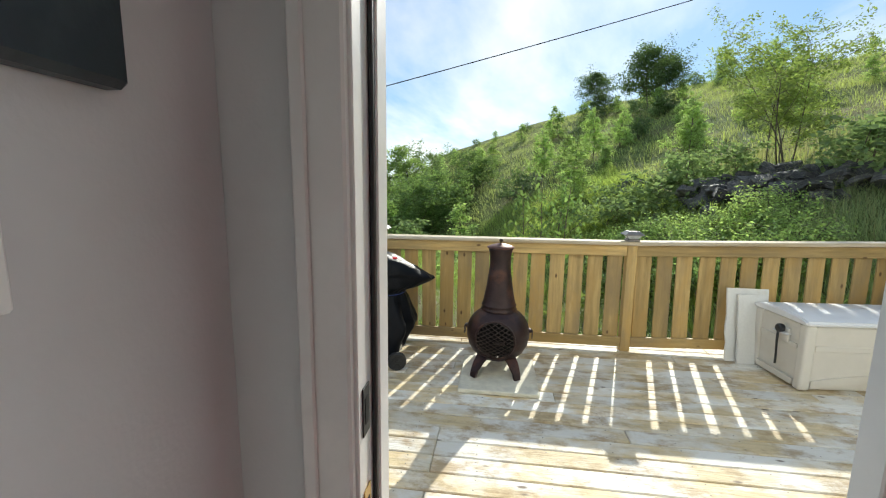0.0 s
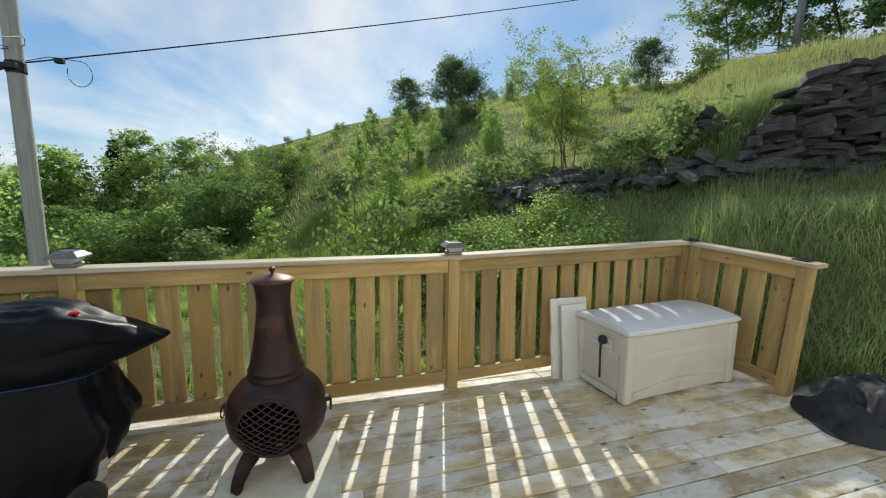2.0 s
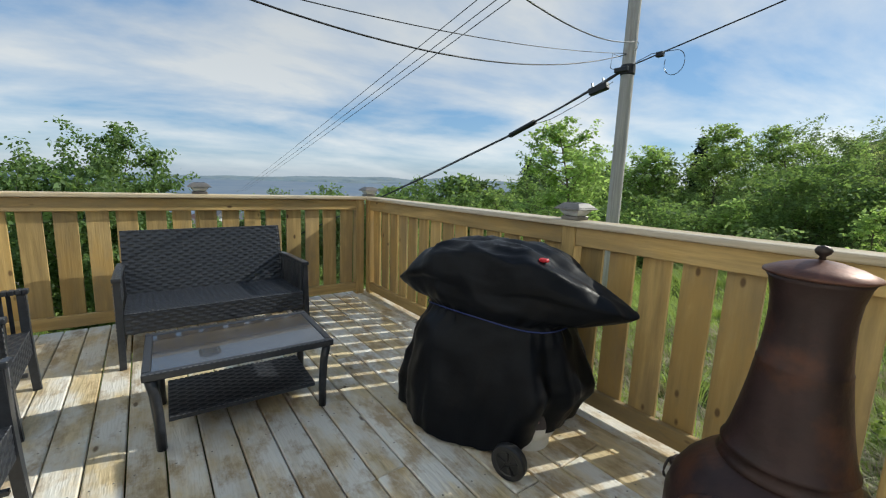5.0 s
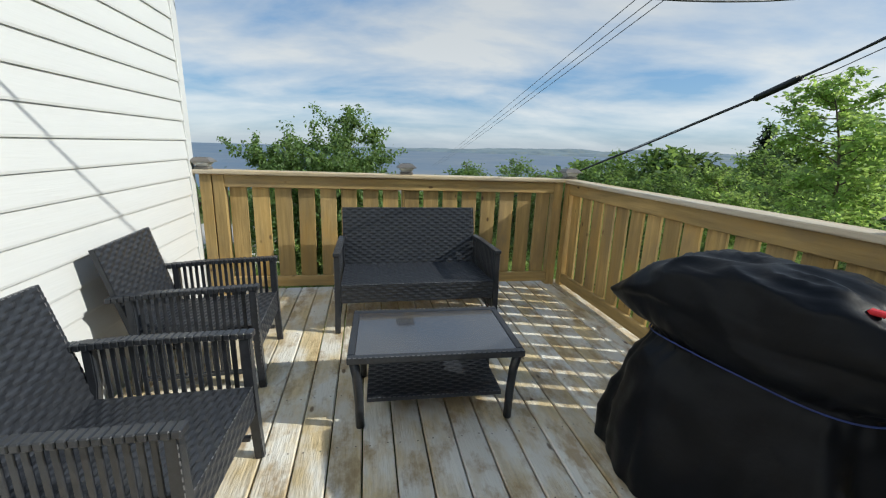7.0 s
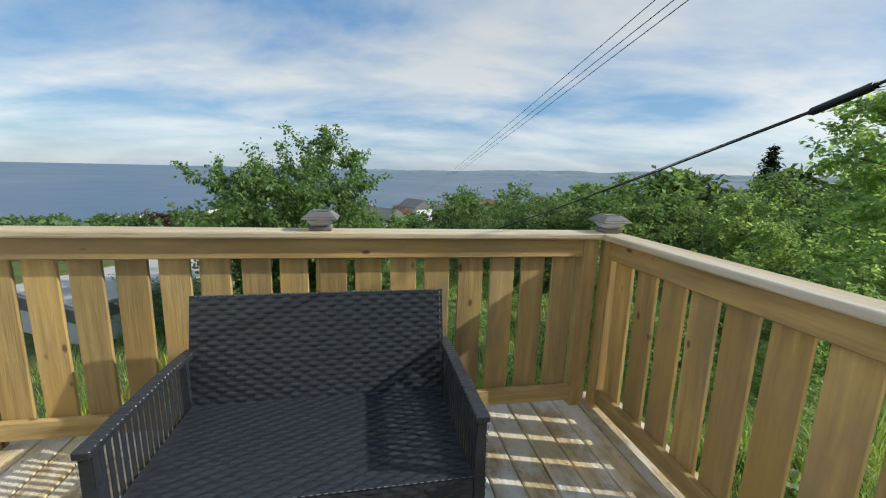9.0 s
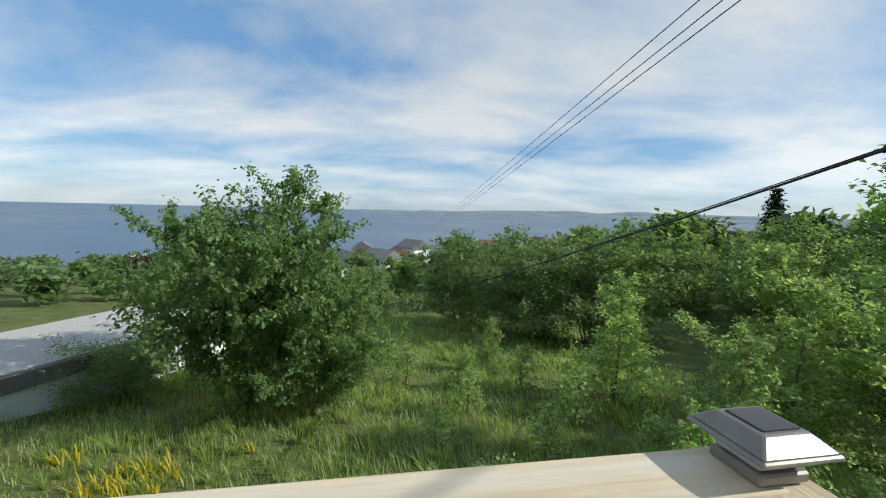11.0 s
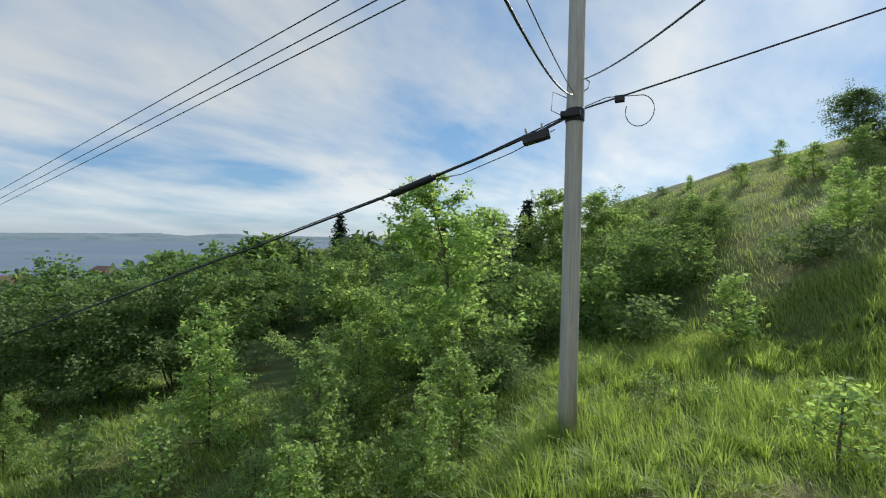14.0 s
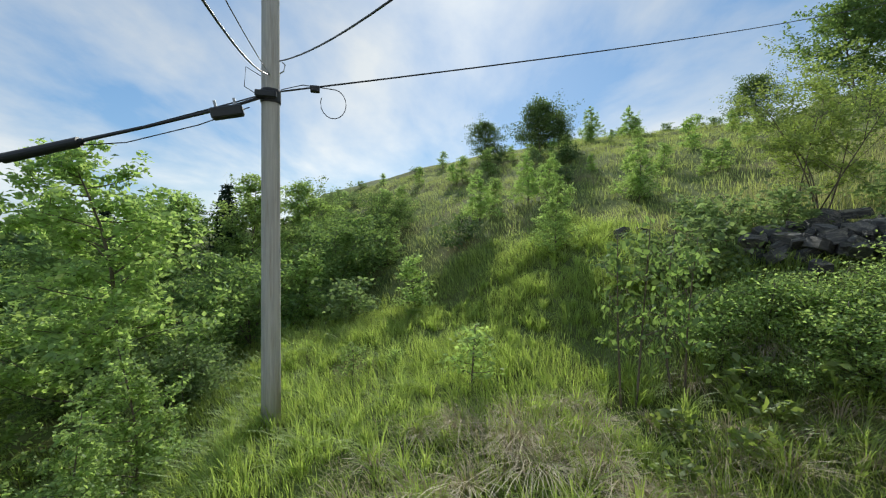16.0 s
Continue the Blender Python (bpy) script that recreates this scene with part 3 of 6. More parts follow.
def build_room():
    x0, x1, y0 = -1.69, 1.6, -7.0
    tagged(link("floor", box(x0, y0, -0.12, x1, IN_Y, 0.0), M["floor"]), "brown plank floor of the hallway", "floor", kind="structure")
    tagged(link("wall_left", box(x0 - 0.1, y0, 0, x0, IN_Y - 0.001, 2.45), M["wall"]), "pale grey painted hallway wall", "wall", kind="structure")
    # the side wall has a window that lights the hallway
    wy0, wy1, wz0, wz1 = -5.9, -4.7, 0.9, 2.1
    bm = box(x1, y0, 0, x1 + 0.1, wy0, 2.45)
    box(x1, wy1, 0, x1 + 0.1, IN_Y - 0.001, 2.45, bm=bm)
    box(x1, wy0, 0, x1 + 0.1, wy1, wz0, bm=bm)
    box(x1, wy0, wz1, x1 + 0.1, wy1, 2.45, bm=bm)
    tagged(link("wall_right", bm, M["wall"]), "pale grey painted hallway wall with a window", "wall", kind="structure")
    win = thing("window_1", "white framed hallway window letting in daylight", "window", kind="structure")
    for a, b, c, d in ((wy0, wz0, wy0 + 0.05, wz1), (wy1 - 0.05, wz0, wy1, wz1), (wy0 + 0.051, wz0, wy1 - 0.051, wz0 + 0.05), (wy0 + 0.051, wz1 - 0.05, wy1 - 0.051, wz1)):
        part("window_frame", box(x1 + 0.02, a, b, x1 + 0.08, c, d, 0.004), M["trim"], win)
    day = new("window_daylight", bpy.data.lights.new("window_daylight", "AREA"))
    day.data.shape, day.data.size, day.data.size_y, day.data.energy, day.data.color = "RECTANGLE", wy1 - wy0 - 0.1, wz1 - wz0 - 0.1, 22, (0.92, 0.96, 1.0)
    day.matrix_world = look((x1 + 0.09, (wy0 + wy1) / 2, (wz0 + wz1) / 2), (x1 - 1, (wy0 + wy1) / 2, (wz0 + wz1) / 2))
    bm = box(x0 - 0.1, y0 - 0.1, 0, x1 + 0.1, y0, 2.45)
    tagged(link("wall_back", bm, M["wall"]), "pale grey painted hallway end wall", "wall", kind="structure")
    tagged(link("ceiling", box(x0 - 0.1, y0 - 0.1, 2.45, x1 + 0.1, IN_Y - 0.001, 2.55), M["ceiling"]), "white hallway ceiling", "ceiling", kind="structure")
    fr = link("wall_picture", box(x0 + 0.002, -4.35, 1.652, x0 + 0.036, -3.63, 2.2, 0.008), M["frame"])
    tagged(fr, "dark canvas picture hanging on the hallway wall", "picture")
    sp = thing("light_switch", "white light switch plate on the hallway wall", "switch")
    part("plate", box(x0 + 0.001, -3.857, 1.447, x0 + 0.009, -3.742, 1.577, 0.003), M["plate"], sp)
    part("rocker", box(x0 + 0.009, -3.817, 1.48, x0 + 0.014, -3.782, 1.545, 0.002), M["plate"], sp)


build_room()


# ---- the deck ----
def build_deck():
    floor = thing("deck_floor", "weathered pressure-treated deck boards with yellow and grey stains", "deck", kind="structure")
    rnd = random.Random(11)
    pitch, w = 0.1455, 0.1385
    y = 0.175
    row = 0
    screws = []
    while y - w > SIDE_Y + 0.022:
        x_end = 2.66 if y > -0.95 else 3.4
        cuts = [-5.2]
        x = -5.2 + rnd.choice((1.2, 1.6, 2.0, 2.4, 2.8, 3.2, 3.6))
        while x < x_end - 0.6:
            cuts.append(x)
            x += rnd.choice((2.4, 3.2, 3.6))
        cuts.append(x_end)
        for a, b in zip(cuts, cuts[1:]):
            dz = rnd.uniform(-0.0015, 0.0015)
            ob = part("deck_board", box(0, 0, -0.032, b - a - 0.003, w, 0.0, 0.0055), M["deck"], floor)
            ob.location = (a, y - w, dz)
        x = -5.0
        while x < x_end:
            for k in (0.03, 0.11):
                screws.append((x + rnd.uniform(-.008, .008), y - w + k + rnd.uniform(-.006, .006)))
            x += 0.406
        y -= pitch
        row += 1
    ang = np.arange(6) * math.pi / 3
    v = np.concatenate([np.stack([np.cos(ang) * 0.0045 + x, np.sin(ang) * 0.0045 + y, np.full(6, 0.0022)], -1) for x, y in screws])
    f = np.arange(len(v)).reshape(-1, 6)
    s = fast_mesh("deck_screws", v, f, M["screw"], floor)
    s["kind"] = "stuff"
    # joists and rim carry the boards
    for x in (-5.12, -3.9, -2.7, -1.5, -0.3, 0.9, 2.1, 2.6):
        part("joist", box(x - 0.02, WALL_Y, -0.24, x + 0.02, 0.1, -0.034), M["rail_y"], floor)
    part("rim_joist", box(-5.2, 0.14, -0.24, 2.64, 0.178, -0.034), M["rail_x"], floor)
    part("rim_joist", box(-5.24, WALL_Y, -0.24, -5.2, 0.13, -0.034), M["rail_y"], floor)
    for x in (-5.1, -2.44, 0.0, 2.45):
        part("deck_post", box(x - 0.07, -0.02, -1.6, x + 0.07, 0.098, -0.034), M["rail_z"], floor)


SLAT = {}


def railing(start, end, posts, label, hidden=(), z0=0.0, z1=0.0, shared=(), cap=(0.075, 0.07)):
    """A run of fence-like railing: local x along it, local -y to the inside of the deck; z0 and z1 lift its ends."""
    a, b = Vector((*start, 0)), Vector((*end, 0))
    L = (b - a).length
    turn = math.degrees(math.atan2(b.y - a.y, b.x - a.x))
    r = thing("deck_railing", label, "railing", "deck railings", at=pose(a.x, a.y, z0, 0, -math.degrees(math.atan2(z1 - z0, L)), turn))
    rnd = random.Random(int(L * 100))
    foot = -0.03 - max(z0, z1)
    for p in posts:
        if p not in shared:
            part("post", box(p - 0.045, -0.046, foot, p + 0.045, 0.044, 1.03, 0.004), M["rail_z"], r)
    for p in hidden:
        part("post", box(p - 0.045, 0.022, foot, p + 0.045, 0.11, 1.03, 0.004), M["rail_z"], r)
    edges = sorted(posts)
    for p, q in zip(edges, edges[1:]):
        if q - p < 0.25:
            continue
        part("top_rail", box(p + 0.046, -0.040, 0.925, q - 0.046, -0.003, 1.029, 0.004), M["rail_x"], r)
        part("bottom_rail", box(p + 0.046, -0.040, 0.03, q - 0.046, -0.003, 0.125, 0.004), M["rail_x"], r)
        n = max(1, round((q - p - 0.09) / 0.184))
        step = (q - p - 0.09) / n
        for k in range(n):
            w = 0.139
            if "slat" not in SLAT:
                SLAT["slat"] = box(-w / 2, 0, 0.05, w / 2, 0.021, 1.01, 0.003)
                o = link("slat", SLAT["slat"], M["rail_z"], r)
                SLAT["slat"] = o.data
            else:
                o = new("slat", SLAT["slat"]); o.parent = r
            o.matrix_basis = pose(p + 0.045 + step * (k + 0.5) + rnd.uniform(-.006, .006), -0.001, rnd.uniform(-.004, .004), 0, rnd.uniform(-.4, .4), 0)
    part("cap_rail", box(-cap[0], -0.078, 1.031, L + cap[1], 0.07, 1.066, 0.009, seg=2), M["cap"], r)
    return r


build_deck()
railing((-5.11, 0), (0.0, 0.0), (0.05, 2.67, 5.11), "pine railing of wide vertical slats along the back of the deck", z1=0.012)
railing((0.0, 0.0), (2.42, 0.09), (0.0, 2.38), "pine railing of wide vertical slats behind the storage box", z0=0.012, z1=0.062, shared=(0.0,), cap=(-0.073, 0.05))
railing((-5.11, -3.355), (-5.11, -0.085), (0.06, 0.16, 3.22), "pine railing of wide vertical slats at the end of the deck", hidden=(1.745,), z0=0.035, z1=0.004)
railing((2.435, 0.03), (2.515, -0.875), (0.0, 0.87), "short pine railing beside the storage box", z0=0.056, z1=0.014, cap=(0.02, 0.055))


def post_lamp(x, y, z, first=[]):
    if first:
        return copy_thing(first[0], pose(x, y, z))
    t = thing("post_lamp", "pewter solar lamp on the deck railing", "lamp", "lamps on the railing", at=pose(x, y, z))
    part("base", box(-0.055, -0.055, 0, 0.055, 0.055, 0.022, 0.004), M["lampmetal"], t)

    def frustum(a, z0, b, z1):
        bm = bmesh.new()
        lo = [bm.verts.new((sx * a, sy * a, z0)) for sx, sy in ((-1, -1), (1, -1), (1, 1), (-1, 1))]
        hi = [bm.verts.new((sx * b, sy * b, z1)) for sx, sy in ((-1, -1), (1, -1), (1, 1), (-1, 1))]
        for i in range(4):
            bm.faces.new((lo[i], lo[(i + 1) % 4], hi[(i + 1) % 4], hi[i]))
        bm.faces.new(lo[::-1]); bm.faces.new(hi)
        bmesh.ops.bevel(bm, geom=list(bm.edges), offset=0.003, segments=1, affect="EDGES")
        return bm
    part("lens", frustum(0.042, 0.022, 0.068, 0.058), M["lamplens"], t, "pale clear lens")
    part("rim", frustum(0.088, 0.0585, 0.084, 0.068), M["lampmetal"], t)
    part("roof", frustum(0.082, 0.0685, 0.05, 0.096), M["lampmetal"], t)
    part("solar_panel", box(-0.04, -0.04, 0.0965, 0.04, 0.04, 0.099), M["lampcell"], t, "dark solar panel")
    first.append(t)
    return t


for p in ((0.0, 0.0, 1.079), (-2.44, 0.0, 1.073), (-5.10, -0.01, 1.071), (-5.11, -1.61, 1.086), (-5.10, -3.30, 1.101)):
    post_lamp(*p)
for p in ((2.42, 0.05, 1.129), (2.512, -0.85, 1.083)):
    t = thing("lamp_bracket", "flat black lamp bracket on the railing", "bracket", "lamp brackets", at=pose(*p))
    part("plate", box(-0.05, -0.05, 0, 0.05, 0.05, 0.012, 0.003), M["blackmetal"], t)
    part("socket", box(-0.02, -0.02, 0.012, 0.02, 0.02, 0.024, 0.003), M["blackmetal"], t)


# ---- utility pole and wires ----
def sagged(a, b, sag, n=14):
    a, b = Vector(a), Vector(b)
    return [a.lerp(b, i / n) - Vector((0, 0, sag * 4 * (i / n) * (1 - i / n))) for i in range(n + 1)]


PX, PY = -5.455, 5.36


def build_pole():
    t = thing("utility_pole", "weathered grey wooden utility pole in the grass", "utility pole", at=pose(PX, PY, -1.3))
    bm = bmesh.new()
    tube([(0.0, 0, z) for z in (0, 1, 2, 3, 4, 5, 6, 7, 8.6)], 0.128, 20, bm, taper=0.105)
    part("shaft", bm, M["pole"], t, smooth=True)
    # dark strap and brackets at the cable
    part("strap", lathe([(0.122, 4.58), (0.13, 4.6), (0.13, 4.74), (0.122, 4.76)], 20), M["cable"], t, "black cable strap")
    part("clamp", box(-0.16, -0.2, 4.62, 0.1, -0.12, 4.7, 0.01), M["cable"], t, "black clamp")
    part("hook", tube(((0.12, -0.03, 4.98), (0.17, -0.06, 5.0), (0.19, -0.07, 5.08), (0.15, -0.05, 5.12)), 0.008, 6), M["steel"], t)
    for z in (7.39, 7.64, 8.02):
        part("insulator", tube(((-0.08, 0, z), (-0.16, 0, z), (-0.16, 0, z + 0.08)), 0.03, 8), M["steel"], t)
    loop = [(0.75 + 0.17 * math.sin(a) + 0.05, 0.05, 4.66 + 0.2 * math.cos(a)) for a in [0.2 + i * 0.35 for i in range(15)]]
    part("spare_loop", tube([(0.13, 0, 4.78), (0.4, 0.04, 4.88)] + loop, 0.006, 6), M["cable"], t)
    part("small_loop", tube([(-0.1, -0.1, 4.9), (-0.28, -0.1, 5.0), (-0.3, -0.1, 4.75), (-0.15, -0.12, 4.66)], 0.006, 6), M["cable"], t)
    part("terminal", box(0.5, -0.03, 4.79, 0.62, 0.06, 4.87, 0.008), M["cable"], t)


build_pole()


def wire(points, r, label, name="overhead_wire"):
    return tagged(link(name, tube(points, r, 6), M["cable"], smooth=True), label, "wire", "overhead wires")


J = (PX, PY - 0.1, 3.37)
cable = [J, (-5.86, 5.26, 3.20), (-6.9, 5.3, 2.86), (-8.45, 5.4, 2.40), (-11.5, 5.2, 1.45), (-15.5, 4.9, 0.25), (-20, 4.5, -1.1), (-25.5, 4.0, -2.75), (-33, 3.4, -4.6)]
wire(cable, 0.020, "thick black cable bundle sagging down from the pole", "thick_cable")
wire([Vector(p) + Vector((0, 0.02, 0.035 + 0.015 * math.sin(i * 2.1))) for i, p in enumerate(cable)], 0.009, "thin black support strand along the cable")
wire([(-5.7, 5.3, 3.2), (-6.3, 5.3, 2.93), (-7.1, 5.3, 2.66), (-7.8, 5.35, 2.58)], 0.007, "loose black wire under the cable")


def splice(a, b, r, label):
    a, b = Vector(a), Vector(b)
    d = (b - a).normalized()
    t = thing("cable_splice", label, "cable joint", "cable joints")
    part("sleeve", tube((a, a + d * 0.02, b - d * 0.02, b), r, 14), M["cable"], t)
    part("collar", tube((a - d * 0.05, a), r * 0.6, 10), M["rubber"], t)
    part("collar", tube((b, b + d * 0.05), r * 0.6, 10), M["rubber"], t)


splice((-8.42, 5.4, 2.41), (-7.62, 5.35, 2.645), 0.062, "long black cable splice sleeve on the cable")
t = thing("splice_box", "black terminal box hung from the cable", "terminal box", at=pose(-5.95, 5.24, 3.1, 0, -14, 4))
part("case", box(-0.19, -0.07, -0.07, 0.19, 0.07, 0.07, 0.02), M["rubber"], t)
part("clip", box(-0.13, -0.02, 0.07, -0.1, 0.02, 0.16), M["steel"], t)
part("clip", box(0.1, -0.02, 0.07, 0.13, 0.02, 0.16), M["steel"], t)

wire(sagged((PX + 0.1, PY, 3.45), (24.0, 14.0, 14.0), 0.3, 20), 0.012, "black service wire rising to a pole on the hill")
for z, far in ((6.72, (-133.2, 18.3, -5.3)), (6.34, (-133.1, 19.5, -4.95)), (6.09, (-132.8, 21.2, -4.2))):
    wire(sagged((PX - 0.15, PY, z), far, 0.25, 30), 0.0125, "long power line running down towards the village")


def drop_wire(start, end, low, r, label):
    """A slack wire from the pole to the house wall, its lowest point at height low near the deck."""
    a, b = Vector(start), Vector(end)
    sag = (a.z + b.z) / 2 - low
    wire(sagged(a, b, sag, 24), r, label)


drop_wire((PX, PY - 0.12, 3.62), (-4.78, SIDE_Y + 0.02, 2.98), 2.72, 0.009, "drop wire from the pole passing over the deck")
drop_wire((PX, PY - 0.12, 3.64), (-4.84, SIDE_Y + 0.02, 2.75), 2.98, 0.0055, "thin drop wire from the pole passing over the deck")
drop_wire((PX + 0.12, PY - 0.08, 3.82), (-2.2, SIDE_Y + 0.02, 2.8), 2.86, 0.008, "black drop wire from the pole to the house")

t = thing("utility_pole", "pale wooden utility pole high on the hill", "utility pole", at=pose(23.7, 13.8, float(height(23.7, 13.8)) - 0.5, 0, 3, 0))
part("shaft", tube([(0, 0, z) for z in (0, 3, 6, 9)], 0.2, 12, taper=0.15), M["pole"], t, smooth=True)


# ---- plants ----
def leaves(points, size, rng, up=0.35, droop=0.0, wide=0.55, jit=0.35):
    """Folded four-cornered leaves at the points, in arrays."""
    n = len(points)
    d = rng.normal(size=(n, 3)); d[:, 2] = d[:, 2] * 0.5 - droop
    d /= np.linalg.norm(d, axis=1)[:, None] + 1e-9
    up_v = rng.normal(size=(n, 3)) * 0.6; up_v[:, 2] += 0.8
    s = np.cross(d, up_v); s /= np.linalg.norm(s, axis=1)[:, None] + 1e-9
    nrm = np.cross(s, d)
    sz = size * (1 + jit * rng.uniform(-1, 1, n))[:, None]
    a = points
    m = points + d * sz * 0.5
    v = np.stack([a, m + s * sz * wide * 0.5 + nrm * sz * 0.08, points + d * sz, m - s * sz * wide * 0.5 + nrm * sz * 0.08], 1)
    return v.reshape(-1, 3), np.arange(n * 4).reshape(-1, 4)


def limb(rng, a, b, bend, n=4):
    a, b = np.array(a, float), np.array(b, float)
    k = np.linspace(0, 1, n + 1)[:, None]
    off = rng.normal(size=3) * bend * np.linalg.norm(b - a)
    return a + (b - a) * k + off * np.sin(np.pi * k)


def tree(name, label, h, spread, nleaf, size, leaf_mat, seed, at, base=0.12, stems=1, limbs=22, shape="oval", droop=0.0, thick=0.035, puff=0.16, category="tree", group="", twigs=5, fine=True):
    """Trunk and limbs tapering to twigs, with a loose crown of leaves in clumps along the twigs."""
    rng = np.random.default_rng(seed)
    t = thing(name, label, category, group, at=at)
    bm = bmesh.new()
    tips = []
    for s in range(stems):
        lean = rng.normal(size=2) * (0.05 if stems == 1 else 0.22) * h
        top = (lean[0], lean[1], h * (0.9 if stems == 1 else rng.uniform(0.6, 0.95)))
        foot = (rng.normal() * 0.03 * stems, rng.normal() * 0.03 * stems, -0.15)
        tr = limb(rng, foot, top, 0.06, 7)
        r0 = thick * h / 4 / stems ** 0.4 + 0.01
        tube(tr, r0, 7, bm, taper=0.006)
        nl = max(5, limbs // stems)
        for i in range(nl):
            f = base + (0.97 - base) * (i + rng.uniform(0, 1)) / nl
            p = np.array([np.interp(f, np.linspace(0, 1, 8), tr[:, k]) for k in range(3)])
            if shape == "oval":
                w = math.sin(math.pi * min(1, 0.12 + 0.88 * f) ** 0.85) ** 0.7
            elif shape == "cone":
                w = 1.05 - f
            elif shape == "spire":
                w = (1 - f) ** 0.75 + 0.1
            elif shape == "vase":
                w = 0.25 + 0.75 * f
            else:
                w = (1 - f * f) ** 0.5 + 0.1
            az = i * 2.4 + rng.uniform(-0.5, 0.5)
            ln = spread * w * rng.uniform(0.6, 1.2)
            rise = {"cone": 0.05, "vase": 0.9}.get(shape, 0.45) * ln * rng.uniform(0.5, 1.4)
            q = p + np.array([math.cos(az) * ln, math.sin(az) * ln, rise])
            br = limb(rng, p, q, 0.09, 4)
            tube(br, max(0.006, r0 * 0.4 * (1 - 0.6 * f)), 4 if fine else 3, bm, taper=0.003)
            tips.append((br, ln))
            for k in range(twigs):
                u = rng.uniform(0.3, 1.0)
                a = br[0] + (br[-1] - br[0]) * u
                e = a + rng.normal(size=3) * ln * 0.28 + np.array([0, 0, 0.12 * ln])
                tw = limb(rng, a, e, 0.1, 2)
                if k < 2 and fine:
                    tube(tw, 0.004, 3, bm, taper=0.002)
                tips.append((tw, ln * 0.55))
    part("trunk", bm, M["bark"], t, smooth=True)
    wts = np.array([x[1] for x in tips]); wts /= wts.sum()
    pts = []
    for (br, ln), w in zip(tips, wts):
        n = max(2, int(nleaf * w))
        # leaves gather in flat sprays towards the tips
        u = 0.3 + 0.75 * rng.integers(1, 5, n)[:, None] / 4 + rng.normal(size=(n, 1)) * 0.06
        pos = br[0] + (br[-1] - br[0]) * u
        pts.append(pos + rng.normal(size=(n, 3)) * (puff * (0.3 + ln * 0.45)) * np.array([1, 1, 0.5]))
    pts = np.concatenate(pts)
    v, f = leaves(pts, size, rng, droop=droop)
    fast_mesh("crown", v, f, leaf_mat, t)
    return t


def spruce(name, label, h, spread, seed, at, n=7500):
    rng = np.random.default_rng(seed)
    t = thing(name, label, "tree", at=at)
    bm = bmesh.new()
    tube([(0, 0, -0.2), (0, 0, h * 0.5), (0, 0, h)], 0.03 * h / 2, 7, bm, taper=0.01)
    pts, dirs = [], []
    tiers = 24
    for i in range(tiers):
        f = i / tiers
        z = h * (0.06 + 0.93 * f)
        ln = spread * (1 - f) ** 0.85 + 0.08
        nb = 9
        for k in range(nb):
            az = i * 1.1 + k * 2 * math.pi / nb + rng.uniform(-.2, .2)
            l = ln * rng.uniform(0.75, 1.15)
            q = np.array([math.cos(az) * l, math.sin(az) * l, z - 0.28 * l + 0.12 * l * f])
            p = np.array([0, 0, z])
            if i % 2 == 0:
                tube([p, (p + q) / 2 + np.array([0, 0, 0.03 * l]), q], 0.012, 4, bm, taper=0.003)
            m = int(n / tiers / nb * (0.35 + 1.3 * (1 - f)))
            u = rng.uniform(0.1, 1.0, m)[:, None]
            side = rng.normal(size=(m, 3)) * np.array([0.10, 0.10, 0.05]) * (0.4 + l)
            pts.append(p + (q - p) * u + side)
    part("trunk", bm, M["bark"], t)
    v, f = leaves(np.concatenate(pts), 0.28, rng, droop=0.25, wide=0.36)
    fast_mesh("crown", v, f, M["needle"], t)
    return t


def stand(x, y, s=1.0, turn=0.0, dz=0.0, sz=None):
    return Matrix.Translation((x, y, float(height(x, y)) + dz)) @ Matrix.Rotation(radians(turn), 4, "Z") @ Matrix.Diagonal((s, s, sz or s, 1))


PROTO = {}


def plant(kind, x, y, s=1.0, turn=0.0, sz=None, label="", group=""):
    """The first of a kind is built where it stands, later ones are copies."""
    m = stand(x, y, s, turn, 0, sz)
    if kind in PROTO:
        ob = copy_thing(PROTO[kind], m)
    else:
        ob = KINDS[kind](m)
        ob.matrix_basis = m
        PROTO[kind] = ob
    # the copy takes the pose as it is, with its own size
    ob.matrix_basis = m
    if label:
        ob["label"] = label
    return ob


